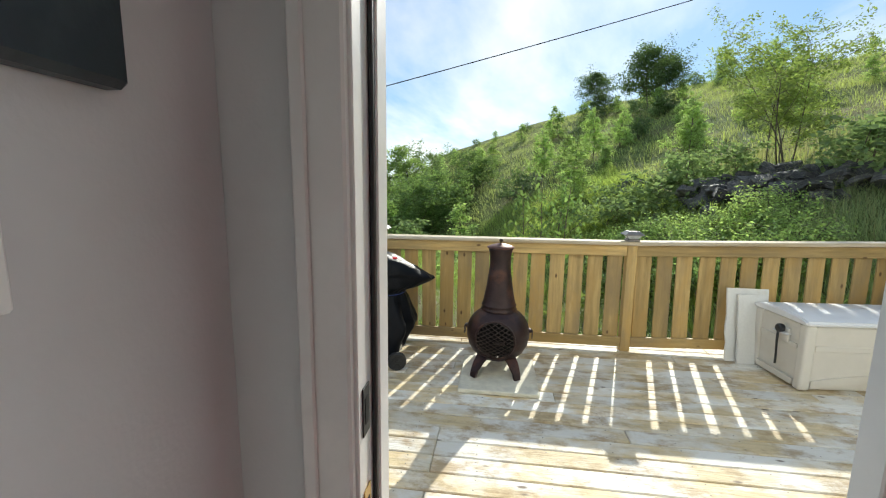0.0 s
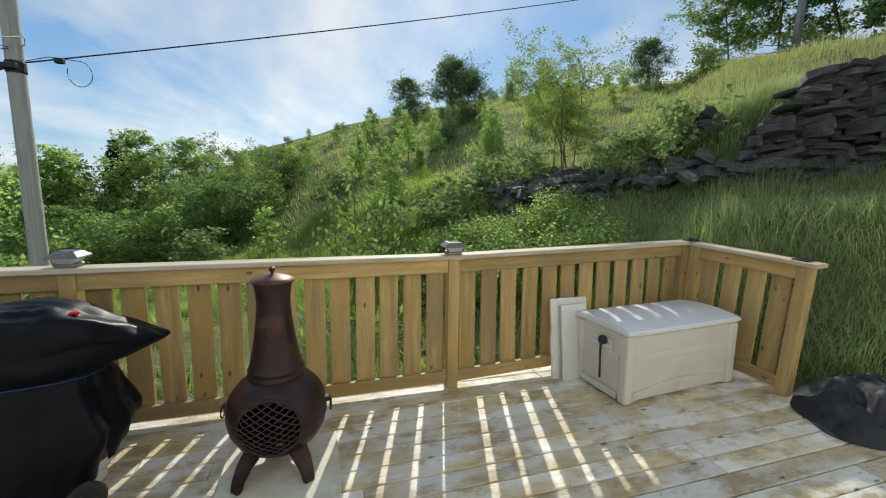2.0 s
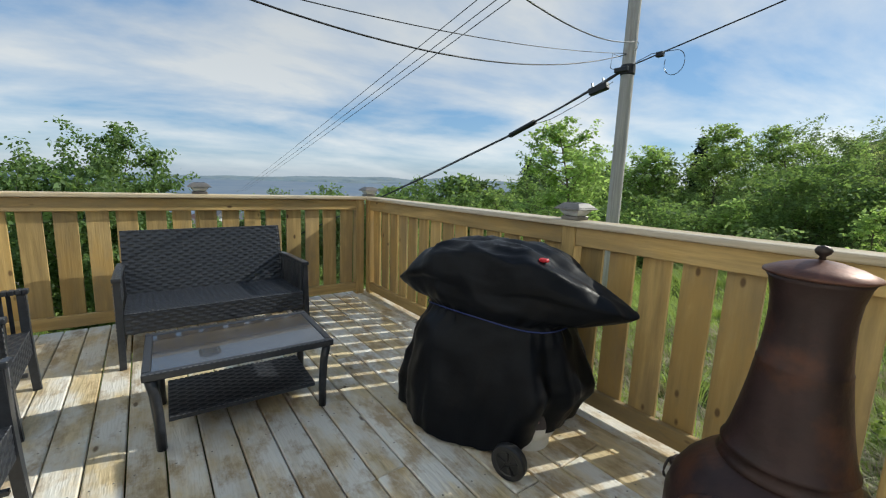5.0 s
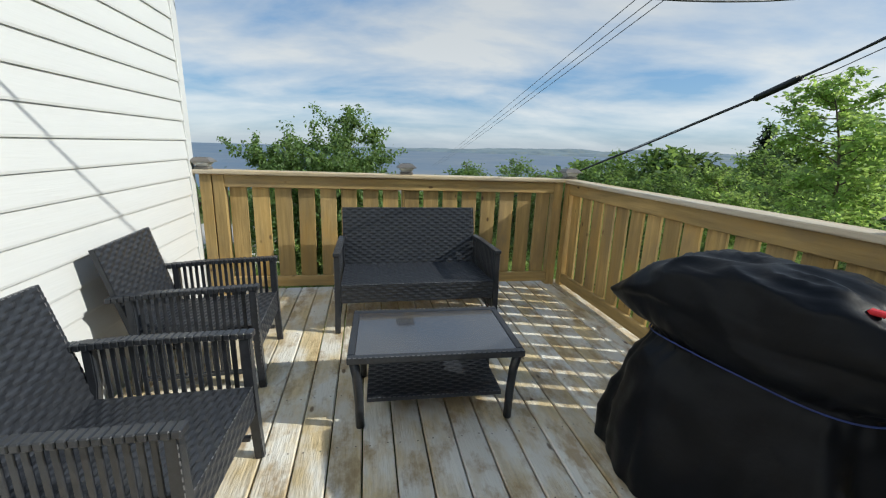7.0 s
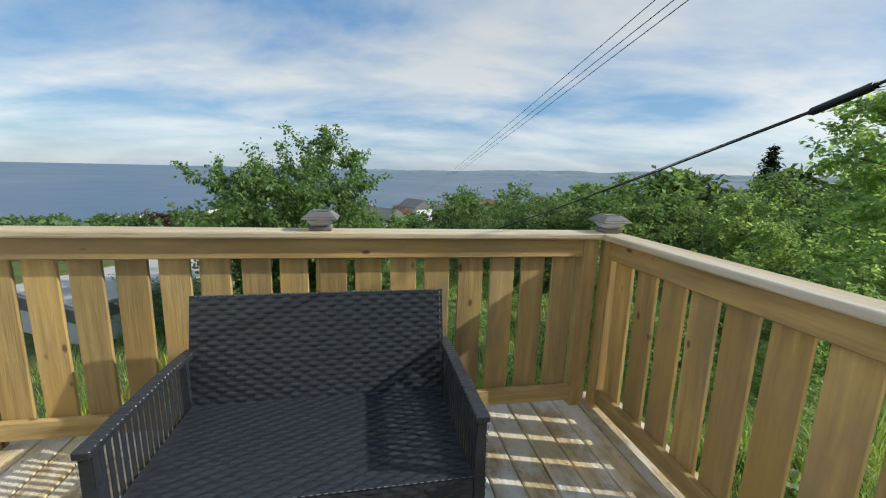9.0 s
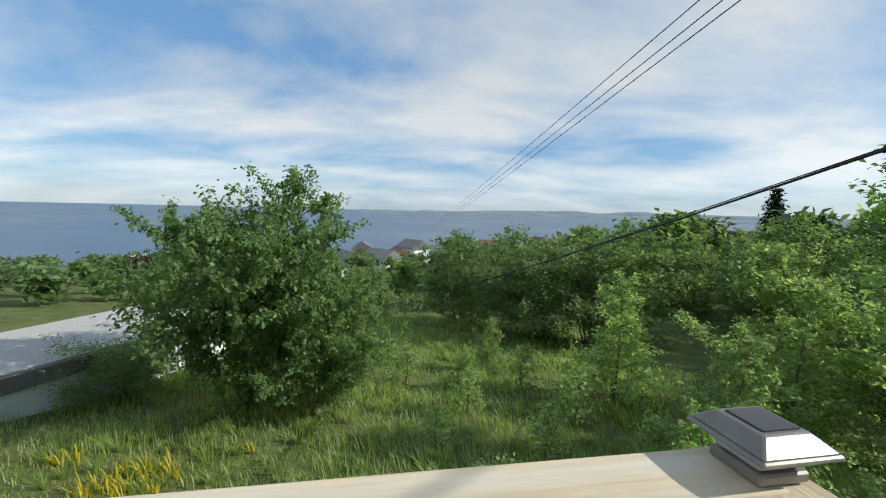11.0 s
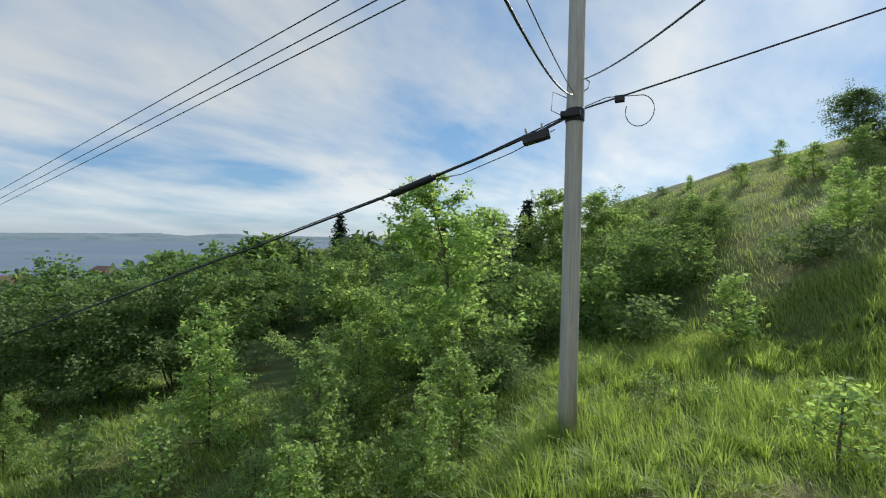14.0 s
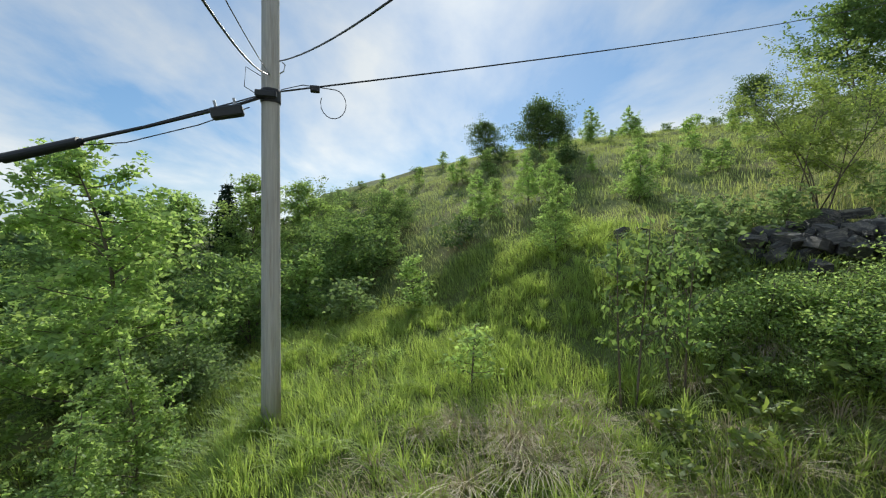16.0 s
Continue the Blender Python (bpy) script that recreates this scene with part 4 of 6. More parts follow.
KINDS = {
    "ash": lambda m: tree("young_ash_tree", "slender young ash tree with fresh green leaves", 4.0, 1.15, 6800, 0.105, M["leaf"], 21, m, limbs=34, base=0.06, shape="spire", droop=0.15, puff=0.14),
    "ash2": lambda m: tree("young_ash_tree", "tall bushy ash tree with layered green leaves", 5.2, 1.75, 16000, 0.102, M["leaf"], 22, m, limbs=40, base=0.05, shape="spire", droop=0.2, puff=0.13),
    "bush": lambda m: tree("bush", "dense rounded green bush on the slope", 2.2, 1.25, 12000, 0.085, M["leaf_grey"], 23, m, stems=4, limbs=28, base=0.05, shape="dome", puff=0.3, category="bush"),
    "alder": lambda m: tree("alder_tree", "broad dark green alder with a dense crown", 3.6, 1.6, 10000, 0.11, M["leaf2"], 24, m, stems=3, limbs=34, base=0.04, shape="oval", puff=0.26),
    "dark": lambda m: tree("round_tree", "dark round-crowned tree against the sky", 3.5, 1.35, 10500, 0.105, M["leaf_dark"], 25, m, limbs=38, base=0.17, shape="oval", puff=0.27),
    "willow": lambda m: tree("willow_tree", "thin many-stemmed willow with feathery yellow-green leaves", 2.6, 1.1, 17000, 0.055, M["leaf_yellow"], 26, m, stems=6, limbs=42, base=0.42, shape="vase", puff=0.14, thick=0.025),
    "far": lambda m: tree("broadleaf_tree", "leafy green tree in the valley wood", 7.0, 2.8, 2000, 0.55, M["leaf2"], 27, m, fine=False, limbs=24, base=0.1, puff=0.26),
    "far2": lambda m: tree("broadleaf_tree", "pale grey-green willow in the valley wood", 6.5, 2.8, 2000, 0.52, M["leaf_grey"], 28, m, fine=False, stems=3, limbs=24, base=0.1, shape="dome", puff=0.3),
    "far3": lambda m: tree("broadleaf_tree", "dark green tree in the valley wood", 6.5, 2.6, 2000, 0.52, M["leaf_dark"], 29, m, fine=False, limbs=24, base=0.1, puff=0.28),
    "maple": lambda m: tree("maple_tree", "big leafy maple below the deck with drooping leaves", 7.0, 2.7, 46000, 0.14, M["leaf2"], 30, m, stems=3, limbs=66, base=0.02, shape="oval", droop=0.35, puff=0.13, twigs=6),
    "sapling": lambda m: tree("sycamore_sapling", "leafy sycamore sapling with large bright leaves", 2.0, 0.46, 330, 0.112, M["leaf2"], 31, m, stems=2, limbs=20, base=0.3, droop=0.25, puff=0.22, thick=0.03, category="sapling"),
    "shoot": lambda m: tree("ash_seedling", "small ash seedling in the grass", 1.0, 0.32, 520, 0.085, M["leaf"], 32, m, limbs=14, base=0.15, droop=0.2, puff=0.2, category="seedling"),
    "weeds": lambda m: tree("weed_clump", "clump of tall green weeds on the bank", 0.9, 0.6, 1100, 0.066, M["leaf"], 33, m, fine=False, stems=4, limbs=14, base=0.1, shape="dome", puff=0.3, category="weeds"),
    "dock": lambda m: tree("dock_plant", "broad-leaved yellow-green dock plant", 0.42, 0.34, 110, 0.15, M["leaf_yellow"], 34, m, stems=3, limbs=9, base=0.05, shape="dome", puff=0.15, category="weeds"),
    "hbush": lambda m: tree("bush", "low green bush on the hillside", 1.1, 0.65, 1150, 0.12, M["leaf_grey"], 41, m, fine=False, stems=3, limbs=18, base=0.05, shape="dome", puff=0.25, category="bush", twigs=3),
    "hash": lambda m: tree("young_ash_tree", "small young ash tree on the hillside", 2.0, 0.6, 1400, 0.12, M["leaf"], 42, m, fine=False, limbs=22, base=0.06, shape="spire", droop=0.15, puff=0.18, twigs=3),
    "hdark": lambda m: tree("bush", "dark green bush on the hillside", 1.3, 0.75, 1200, 0.12, M["leaf_dark"], 43, m, fine=False, stems=3, limbs=18, base=0.05, shape="dome", puff=0.25, category="bush", twigs=3),
    "wood": lambda m: tree("broadleaf_tree", "leafy green tree at the edge of the wood", 6.0, 2.3, 6800, 0.175, M["leaf2"], 51, m, limbs=34, base=0.04, shape="oval", puff=0.2),
    "wood2": lambda m: tree("broadleaf_tree", "pale willow at the edge of the wood", 5.6, 2.3, 11000, 0.14, M["leaf_grey"], 52, m, stems=5, limbs=40, base=0.04, shape="dome", puff=0.22),
    "vfar": lambda m: tree("broadleaf_tree", "distant green tree in the valley", 6.5, 2.9, 310, 1.25, M["leaf2"], 61, m, fine=False, limbs=11, base=0.06, puff=0.24, twigs=3),
    "vfar2": lambda m: tree("broadleaf_tree", "distant dark green tree in the valley", 6.5, 2.7, 310, 1.25, M["leaf_dark"], 62, m, fine=False, limbs=11, base=0.06, puff=0.24, twigs=3),
    "hilltop": lambda m: tree("hilltop_ash", "tall green ash tree at the top of the hill", 7.5, 3.0, 10000, 0.22, M["leaf2"], 63, m, limbs=44, base=0.07, shape="oval", puff=0.15),
    "copper": lambda m: tree("copper_beech", "dark red copper-leaved tree down by the road", 5.0, 2.4, 5000, 0.3, M["leaf_red"], 35, m, limbs=28, base=0.1, puff=0.28),
    "spruce": lambda m: spruce("spruce_tree", "dark pointed spruce standing above the wood", 7.5, 1.9, 36, m),
}


# ---- things on the deck ----
def build_chiminea():
    slab = link("paving_slab", box(-1.53, -1.115, 0.003, -0.915, -0.465, 0.036, 0.006), M["slab"])
    tagged(slab, "stained square concrete slab under the chiminea", "paving slab")
    t = thing("chiminea", "rust-brown steel chiminea with a mesh mouth on three legs", "chiminea", at=pose(-1.235, -0.67, 0.036, 0, 0, -6))
    c, mouth = Vector((0, 0, 0.325)), Vector((0, -1, -0.06)).normalized()

    def belly_keep(p):
        return (p - c).normalized().dot(mouth) < math.cos(radians(37))
    prof = [(0.02, 0.085), (0.09, 0.09), (0.16, 0.115), (0.215, 0.165), (0.248, 0.225), (0.262, 0.29), (0.262, 0.345), (0.25, 0.395), (0.225, 0.44), (0.19, 0.48), (0.155, 0.505), (0.142, 0.515)]
    fine = []
    for (r0, z0), (r1, z1) in zip(prof, prof[1:]):
        for k in range(4):
            fine.append((r0 + (r1 - r0) * k / 4, z0 + (z1 - z0) * k / 4))
    fine.append(prof[-1])
    body = part("body", lathe(fine, 96, keep=belly_keep), M["rust"], t, smooth=True)
    part("inside", lathe([(r * 0.95, z + 0.004) for r, z in prof], 48, keep=belly_keep), M["soot_and_hole_shade"], t, "sooty dark inside", smooth=True)
    u = Vector((1, 0, 0)); w = mouth.cross(u)
    R = 0.262
    ring = [c + mouth * R * math.cos(radians(36.5)) * 1.0 + (u * math.cos(a) + w * math.sin(a)) * R * math.sin(radians(36.5)) for a in [2 * math.pi * k / 40 for k in range(40)]]
    part("mouth_rim", tube(ring, 0.009, 8, closed=True), M["rust"], t, smooth=True)
    # lattice of the mesh door, bulging with the belly
    bm = bmesh.new()
    rr = R * math.sin(radians(36))

    def bulge(a, b):
        d = math.sqrt(max(0.0, R * R - a * a - b * b))
        return c + u * a + w * b + mouth * (d + 0.003)
    s = 0.034
    for sign in (1, -1):
        for k in range(-9, 10):
            pts = []
            for i in range(-24, 25):
                a = i * 0.0075
                b = sign * a * 0.62 + k * s
                if a * a + b * b < rr * rr:
                    pts.append(bulge(a, b))
            if len(pts) > 2:
                tube(pts, 0.0032, 4, bm)
    part("mesh_screen", bm, M["grate"], t, "rusty diamond mesh screen")
    stack = [(0.146, 0.512), (0.152, 0.52), (0.146, 0.53), (0.138, 0.55), (0.146, 0.556), (0.140, 0.563), (0.130, 0.60), (0.118, 0.66), (0.106, 0.73), (0.097, 0.80), (0.0975, 0.806), (0.094, 0.812), (0.088, 0.88), (0.086, 0.93), (0.089, 0.98), (0.098, 1.02), (0.105, 1.033), (0.098, 1.034)]
    part("chimney", lathe(stack, 48), M["rust"], t, smooth=True)
    part("lid", lathe([(0.106, 1.034), (0.113, 1.037), (0.112, 1.043), (0.08, 1.058), (0.04, 1.07), (0.012, 1.075), (0.0, 1.076)], 40), M["ruddy"], t, "copper-brown lid", smooth=True)
    part("knob", lathe([(0.0, 1.072), (0.008, 1.075), (0.006, 1.083), (0.015, 1.09), (0.018, 1.098), (0.013, 1.107), (0.0, 1.111)], 16), M["grate"], t, smooth=True)
    for x, y in ((-0.165, -0.245), (0.185, -0.215), (0.0, 0.24)):
        d = Vector((x, y, 0)); s0 = d * 0.55
        bm = bmesh.new()
        side = Vector((-d.y, d.x, 0)).normalized()
        rows = []
        for f, wd, th in ((0, 0.055, 0.02), (0.35, 0.045, 0.016), (0.7, 0.034, 0.014), (1.0, 0.028, 0.014)):
            p = Vector((s0.x, s0.y, 0.165)).lerp(Vector((d.x, d.y, 0.0)), f) + d.normalized() * 0.03 * math.sin(math.pi * f)
            o = d.normalized() * th
            rows.append([bm.verts.new(p + side * wd * a + o * b) for a, b in ((-1, -1), (1, -1), (1, 1), (-1, 1))])
        for A, B in zip(rows, rows[1:]):
            for k in range(4):
                bm.faces.new((A[k], A[(k + 1) % 4], B[(k + 1) % 4], B[k]))
        bm.faces.new(rows[0]); bm.faces.new(rows[-1][::-1])
        bmesh.ops.recalc_face_normals(bm, faces=bm.faces)
        bmesh.ops.bevel(bm, geom=list(bm.edges), offset=0.004, segments=2, affect="EDGES")
        part("leg", bm, M["rust"], t)
    for sx in (-1, 1):
        h = part("handle_lug", box(sx * 0.262 - 0.02, -0.025, 0.335, sx * 0.262 + 0.02, 0.025, 0.365, 0.008), M["rust"], t)
        pts = [(sx * 0.285, 0.034 * math.sin(a), 0.315 + 0.034 * math.cos(a)) for a in [2 * math.pi * k / 18 for k in range(18)]]
        part("ring_handle", tube(pts, 0.0045, 6, closed=True), M["grate"], t, "loose iron ring handle")


build_chiminea()


def build_grill():
    t = thing("covered_barbecue", "barbecue under a sagging black fabric cover tied with cord", "barbecue", at=pose(-2.46, -0.55, 0, 0, 0, 18))
    prof = [  # z, half length, half depth, shift along, squareness
        (0.02, 0.46, 0.33, -0.08, 2.3), (0.10, 0.475, 0.335, -0.07, 2.3), (0.2, 0.48, 0.33, -0.05, 2.4), (0.32, 0.475, 0.315, -0.03, 2.5), (0.44, 0.45, 0.285, -0.02, 2.6), (0.55, 0.42, 0.25, -0.01, 2.6),
        (0.60, 0.40, 0.235, 0.0, 2.6), (0.635, 0.385, 0.225, 0.0, 2.6), (0.655, 0.41, 0.235, 0.0, 2.5), (0.685, 0.50, 0.25, 0.0, 2.2), (0.72, 0.58, 0.262, 0.0, 1.8), (0.755, 0.645, 0.262, 0.0, 1.65), (0.782, 0.675, 0.262, 0.0, 1.6),
        (0.80, 0.625, 0.262, 0.0, 1.9), (0.835, 0.55, 0.262, -0.01, 2.3), (0.875, 0.475, 0.257, -0.02, 2.6), (0.92, 0.39, 0.245, -0.03, 2.9), (0.955, 0.315, 0.225, -0.03, 3.0), (0.972, 0.255, 0.195, -0.03, 2.9), (0.983, 0.14, 0.12, -0.03, 2.4), (0.99, 0.02, 0.015, -0.03, 2)]
    n = 132
    zs = np.array([p[0] for p in prof])
    rows = []
    steps = 74
    for i in range(steps + 1):
        q = i / steps * (len(prof) - 1)
        k = min(int(q), len(prof) - 2)
        f = q - k
        rows.append([a + (b - a) * f for a, b in zip(prof[k], prof[k + 1])])
    bm = bmesh.new()
    rings = []
    for z, a, b, sh, e in rows:
        low = max(0.0, min(1.0, (0.62 - z) / 0.4))
        ring = []
        for j in range(n):
            th = 2 * math.pi * j / n
            c, s = math.cos(th), math.sin(th)
            x = math.copysign(abs(c) ** (2 / e), c)
            y = math.copysign(abs(s) ** (2 / e), s)
            fold = 1 + low * (0.045 * math.sin(7 * th + 1.2 + 2.0 * z) + 0.1 * abs(math.sin(5.5 * th + 2.2 * z + 0.9 * math.sin(2 * th))) + 0.07 * noise.noise((c * 2.2, s * 2.2, z * 1.2)) + 0.03 * abs(math.sin(11 * th + 1.5 * z + 2 * math.sin(4 * th))) - 0.06)
            gather = max(0.0, 1 - abs(z - 0.64) / 0.12)
            fold += gather * 0.016 * math.sin(31 * th) + gather * 0.02 * noise.noise((c * 6, s * 6, 3))
            up = max(0.0, (z - 0.64) / 0.3)
            p = Vector((x * a * fold + sh, y * b * fold, z))
            crease = noise.noise((p.x * 4, p.y * 5, z * 5)) * 0.009 - abs(noise.noise((p.x * 4 + 2 * z, p.y * 9, z * 4))) * 0.03 + noise.noise((p.x * 13, p.y * 13, z * 20)) * 0.004
            p.z += crease * (0.5 + up) + low * max(0.0, p.x - 0.1) * 0.42 * max(0, 1 - z / 0.5)
            p.x += low * max(0.0, c) * 0.035 * math.exp(-((z - 0.33) / 0.14) ** 2)
            p += Vector((c, s, 0)) * crease * 0.9
            # drooping corner of the shelf end towards the chiminea
            if up > 0 and p.x > 0.35:
                p.z -= (p.x - 0.35) * 0.16
            if up > 0 and p.x < -0.35:
                p.z += (p.x + 0.35) * 0.3
            ring.append(bm.verts.new(p))
        rings.append(ring)
    for A, B in zip(rings, rings[1:]):
        for k in range(n):
            bm.faces.new((A[k], A[(k + 1) % n], B[(k + 1) % n], B[k]))
    bm.faces.new(rings[-1])
    part("cover", bm, M["cover"], t, "sagging black fabric cover", smooth=True)
    pts = []
    for j in range(64):
        th = 2 * math.pi * j / 64
        c, s = math.cos(th), math.sin(th)
        x, y = math.copysign(abs(c) ** 0.77, c), math.copysign(abs(s) ** 0.77, s)
        pts.append((x * 0.396, y * 0.236, 0.632 + 0.012 * math.sin(3 * th + 1)))
    part("cord", tube(pts, 0.003, 6, closed=True), M["cord"], t, "blue tie cord")
    bm = box(0.26, -0.15, 0.93, 0.30, -0.12, 0.945, 0.004)
    part("label_tab", bm, M["redtag"], t, "small red label")
    # wheels, axle and legs below the hem
    for y in (-0.36, 0.12):
        prof_w = [(0.0, -0.018), (0.05, -0.018), (0.055, -0.022), (0.075, -0.022), (0.08, -0.012), (0.08, 0.012), (0.075, 0.022), (0.055, 0.022), (0.05, 0.018), (0.0, 0.018)]
        bm = lathe(prof_w, 28)
        bmesh.ops.transform(bm, matrix=Matrix.Rotation(radians(90), 4, "X"), verts=bm.verts)
        wheel = part("wheel", bm, M["rubber"], t)
        wheel.location = (0.28, y, 0.082)
        bm = bmesh.new()
        for k in range(5):
            a = 2 * math.pi * k / 5
            box(-0.005, -0.024, 0.012, 0.005, 0.024, 0.05, 0.002, bm=bm, m=Matrix.Rotation(a, 4, "Y"))
        part("spokes", bm, M["blackmetal"], wheel)
    part("axle", tube(((0.28, -0.36, 0.082), (0.28, 0.12, 0.082)), 0.008, 8), M["blackmetal"], t)
    for x, y in ((0.28, -0.14), (0.28, 0.1), (-0.29, -0.12), (-0.29, 0.12)):
        part("leg", box(x - 0.014, y - 0.014, 0.0 if x < 0 else 0.08, x + 0.014, y + 0.014, 0.5, 0.003), M["blackmetal"], t)
    tank = thing("propane_tank", "white propane tank with a dark label under the barbecue", "gas tank", at=pose(-2.24, -0.52, 0.0))
    part("shell", lathe([(0.0, 0.045), (0.09, 0.045), (0.13, 0.07), (0.15, 0.11), (0.153, 0.15), (0.153, 0.27), (0.14, 0.32), (0.1, 0.355), (0.03, 0.37), (0.0, 0.37)], 32), M["tank"], tank, smooth=True)
    part("foot_ring", lathe([(0.105, 0.0), (0.11, 0.0), (0.11, 0.06), (0.105, 0.06)], 28), M["tank"], tank)
    part("label", lathe([(0.1545, 0.14), (0.1545, 0.26)], 32), M["tanklabel"], tank, "dark printed label")
    part("valve", lathe([(0.02, 0.365), (0.022, 0.39), (0.04, 0.395), (0.04, 0.41), (0.0, 0.412)], 12), M["brass"], tank)


build_grill()


def build_box():
    t = thing("storage_box", "beige resin deck storage box with a pale lid", "storage box", at=pose(1.125, -0.672, 0.002, 0, 0, 4.5))
    L, D, H = 1.19, 0.57, 0.54
    bm = bmesh.new()
    lo = [bm.verts.new(p) for p in ((0.03, 0.03, 0), (L - 0.03, 0.03, 0), (L - 0.03, D - 0.03, 0), (0.03, D - 0.03, 0))]
    hi = [bm.verts.new(p) for p in ((0.015, 0.012, H), (L - 0.015, 0.012, H), (L - 0.015, D - 0.012, H), (0.015, D - 0.012, H))]
    for k in range(4):
        bm.faces.new((lo[k], lo[(k + 1) % 4], hi[(k + 1) % 4], hi[k]))
    bm.faces.new(lo[::-1]); bm.faces.new(hi)
    bmesh.ops.bevel(bm, geom=list(bm.edges), offset=0.02, segments=3, affect="EDGES")
    part("body", bm, M["resin"], t, smooth=False)
    # raised frames round the recessed panels, front and ends
    for cx, cy in ((0.002, 0.0), (L - 0.088, 0.0), (0.002, D - 0.08)):
        part("corner_post", box(cx, cy, 0.004, cx + 0.086, cy + 0.08, 0.533, 0.02, seg=3), M["resin"], t)
    for x0, x1, z0, z1 in ((0.091, L - 0.091, 0.485, 0.53), (0.091, L - 0.091, 0.325, 0.375)):
        m = Matrix.Rotation(radians(-1.9), 4, "X")
        part("front_rib", box(x0, 0.012, z0, x1, 0.032, z1, 0.007, m=Matrix.Translation((0, -0.012, 0)) @ m, seg=2), M["resin"], t)
    bm = bmesh.new()
    a, b, c_, d_ = [], [], [], []
    for i in range(17):
        x = 0.092 + (L - 0.184) * i / 16
        top = 0.06 + 0.06 * math.sin(math.pi * i / 16)
        for lst, y, z in ((a, 0.012, top - 0.045), (b, 0.008, top + 0.02), (c_, 0.04, top + 0.02), (d_, 0.04, top - 0.045)):
            lst.append(bm.verts.new((x, y + 0.0, z)))
    for i in range(16):
        for p, q in ((a, b), (b, c_), (c_, d_), (d_, a)):
            bm.faces.new((p[i], q[i], q[i + 1], p[i + 1]))
    bmesh.ops.recalc_face_normals(bm, faces=bm.faces)
    part("front_arch", bm, M["resin"], t)
    for y0, y1, z0, z1 in ((0.086, D - 0.086, 0.49, 0.53), (0.086, D - 0.086, 0.32, 0.36), (0.086, D - 0.086, 0.02, 0.07)):
        part("end_rib", box(0.006, y0, z0, 0.026, y1, z1, 0.006, m=Matrix.Translation((-0.008, 0, 0)) @ Matrix.Rotation(radians(1.6), 4, "Y"), seg=2), M["resin"], t)
    bm = bmesh.new()
    n = 18
    rows = []
    for i in range(n + 1):
        y = -0.012 + (D + 0.024) * i / n
        z = H + 0.028 + 0.034 * math.sin(math.pi * i / n) ** 0.8
        rows.append((y, z))
    top0 = [bm.verts.new((-0.012, y, z)) for y, z in rows]
    top1 = [bm.verts.new((L + 0.012, y, z)) for y, z in rows]
    b0, b1 = [bm.verts.new((-0.012, y, H - 0.004)) for y in (rows[0][0], rows[-1][0])], [bm.verts.new((L + 0.012, y, H - 0.004)) for y in (rows[0][0], rows[-1][0])]
    for i in range(n):
        bm.faces.new((top0[i], top1[i], top1[i + 1], top0[i + 1]))
    bm.faces.new((b0[0], b1[0], top1[0], top0[0])); bm.faces.new((b0[1], top0[-1], top1[-1], b1[1]))
    bm.faces.new([b0[0]] + top0 + [b0[1]]); bm.faces.new([b1[1]] + top1[::-1] + [b1[0]])
    bm.faces.new((b0[0], b0[1], b1[1], b1[0]))
    bmesh.ops.recalc_face_normals(bm, faces=bm.faces)
    sharp = [e for e in bm.edges if len(e.link_faces) == 2 and e.calc_face_angle(0) > 0.6]
    bmesh.ops.bevel(bm, geom=sharp, offset=0.012, segments=3, affect="EDGES")
    lid = part("lid", bm, M["lid"], t, "pale grey crowned lid")
    part("lid_seam", box(0.2, 0.02, H + 0.0305, 0.206, D - 0.02, H + 0.032), M["resin"], lid)
    # end handle with a black reel and strap
    part("handle", box(-0.035, 0.16, 0.405, 0.02, 0.30, 0.42, 0.005), M["lid"], t)
    part("latch", box(-0.006, 0.16, 0.34, 0.012, 0.28, 0.46, 0.006), M["resin"], t)
    bm = lathe([(0.0, -0.02), (0.032, -0.02), (0.036, -0.01), (0.036, 0.012), (0.026, 0.022), (0.0, 0.024)], 20)
    bmesh.ops.transform(bm, matrix=Matrix.Translation((-0.03, 0.225, 0.445)) @ Matrix.Rotation(radians(-90), 4, "Y"), verts=bm.verts)
    part("reel", bm, M["rubber"], t, "round black reel", smooth=False)
    bm = bmesh.new()
    pts = [(-0.034, 0.235, 0.42), (-0.03, 0.24, 0.32), (-0.02, 0.243, 0.2), (-0.018, 0.243, 0.13)]
    for (p, q) in zip(pts, pts[1:]):
        tube((p, q), 0.009, 6, bm)
    part("strap", bm, M["rubber"], t, "hanging black strap")


build_box()


def foam_sheet(x, y, w, h, lean, turn, seed):
    rnd = random.Random(seed)
    bm = bmesh.new()
    edge = [(0, 0), (w, 0)] + [(w + rnd.uniform(-.003, .003), h * k / 6) for k in range(1, 6)] + [(w, h), (0, h + 0.004)] + [(rnd.uniform(-.006, .008), h * (1 - k / 8)) for k in range(1, 8)]
    f = [bm.verts.new((a, 0, b)) for a, b in edge]
    face = bm.faces.new(f)
    g = bmesh.ops.extrude_face_region(bm, geom=[face])
    bmesh.ops.translate(bm, vec=(0, 0.018, 0), verts=[v for v in g["geom"] if isinstance(v, bmesh.types.BMVert)])
    bmesh.ops.recalc_face_normals(bm, faces=bm.faces)
    o = link("foam_board", bm, M["foam"])
    o.matrix_basis = pose(x, y, 0.003, lean, 0, turn)
    tagged(o, "white foam board leaning against the pine railing", "foam board", "leaning foam boards")


foam_sheet(0.86, -0.135, 0.36, 0.675, -7, 3, 1)
foam_sheet(0.935, -0.19, 0.26, 0.63, -8, 5, 2)


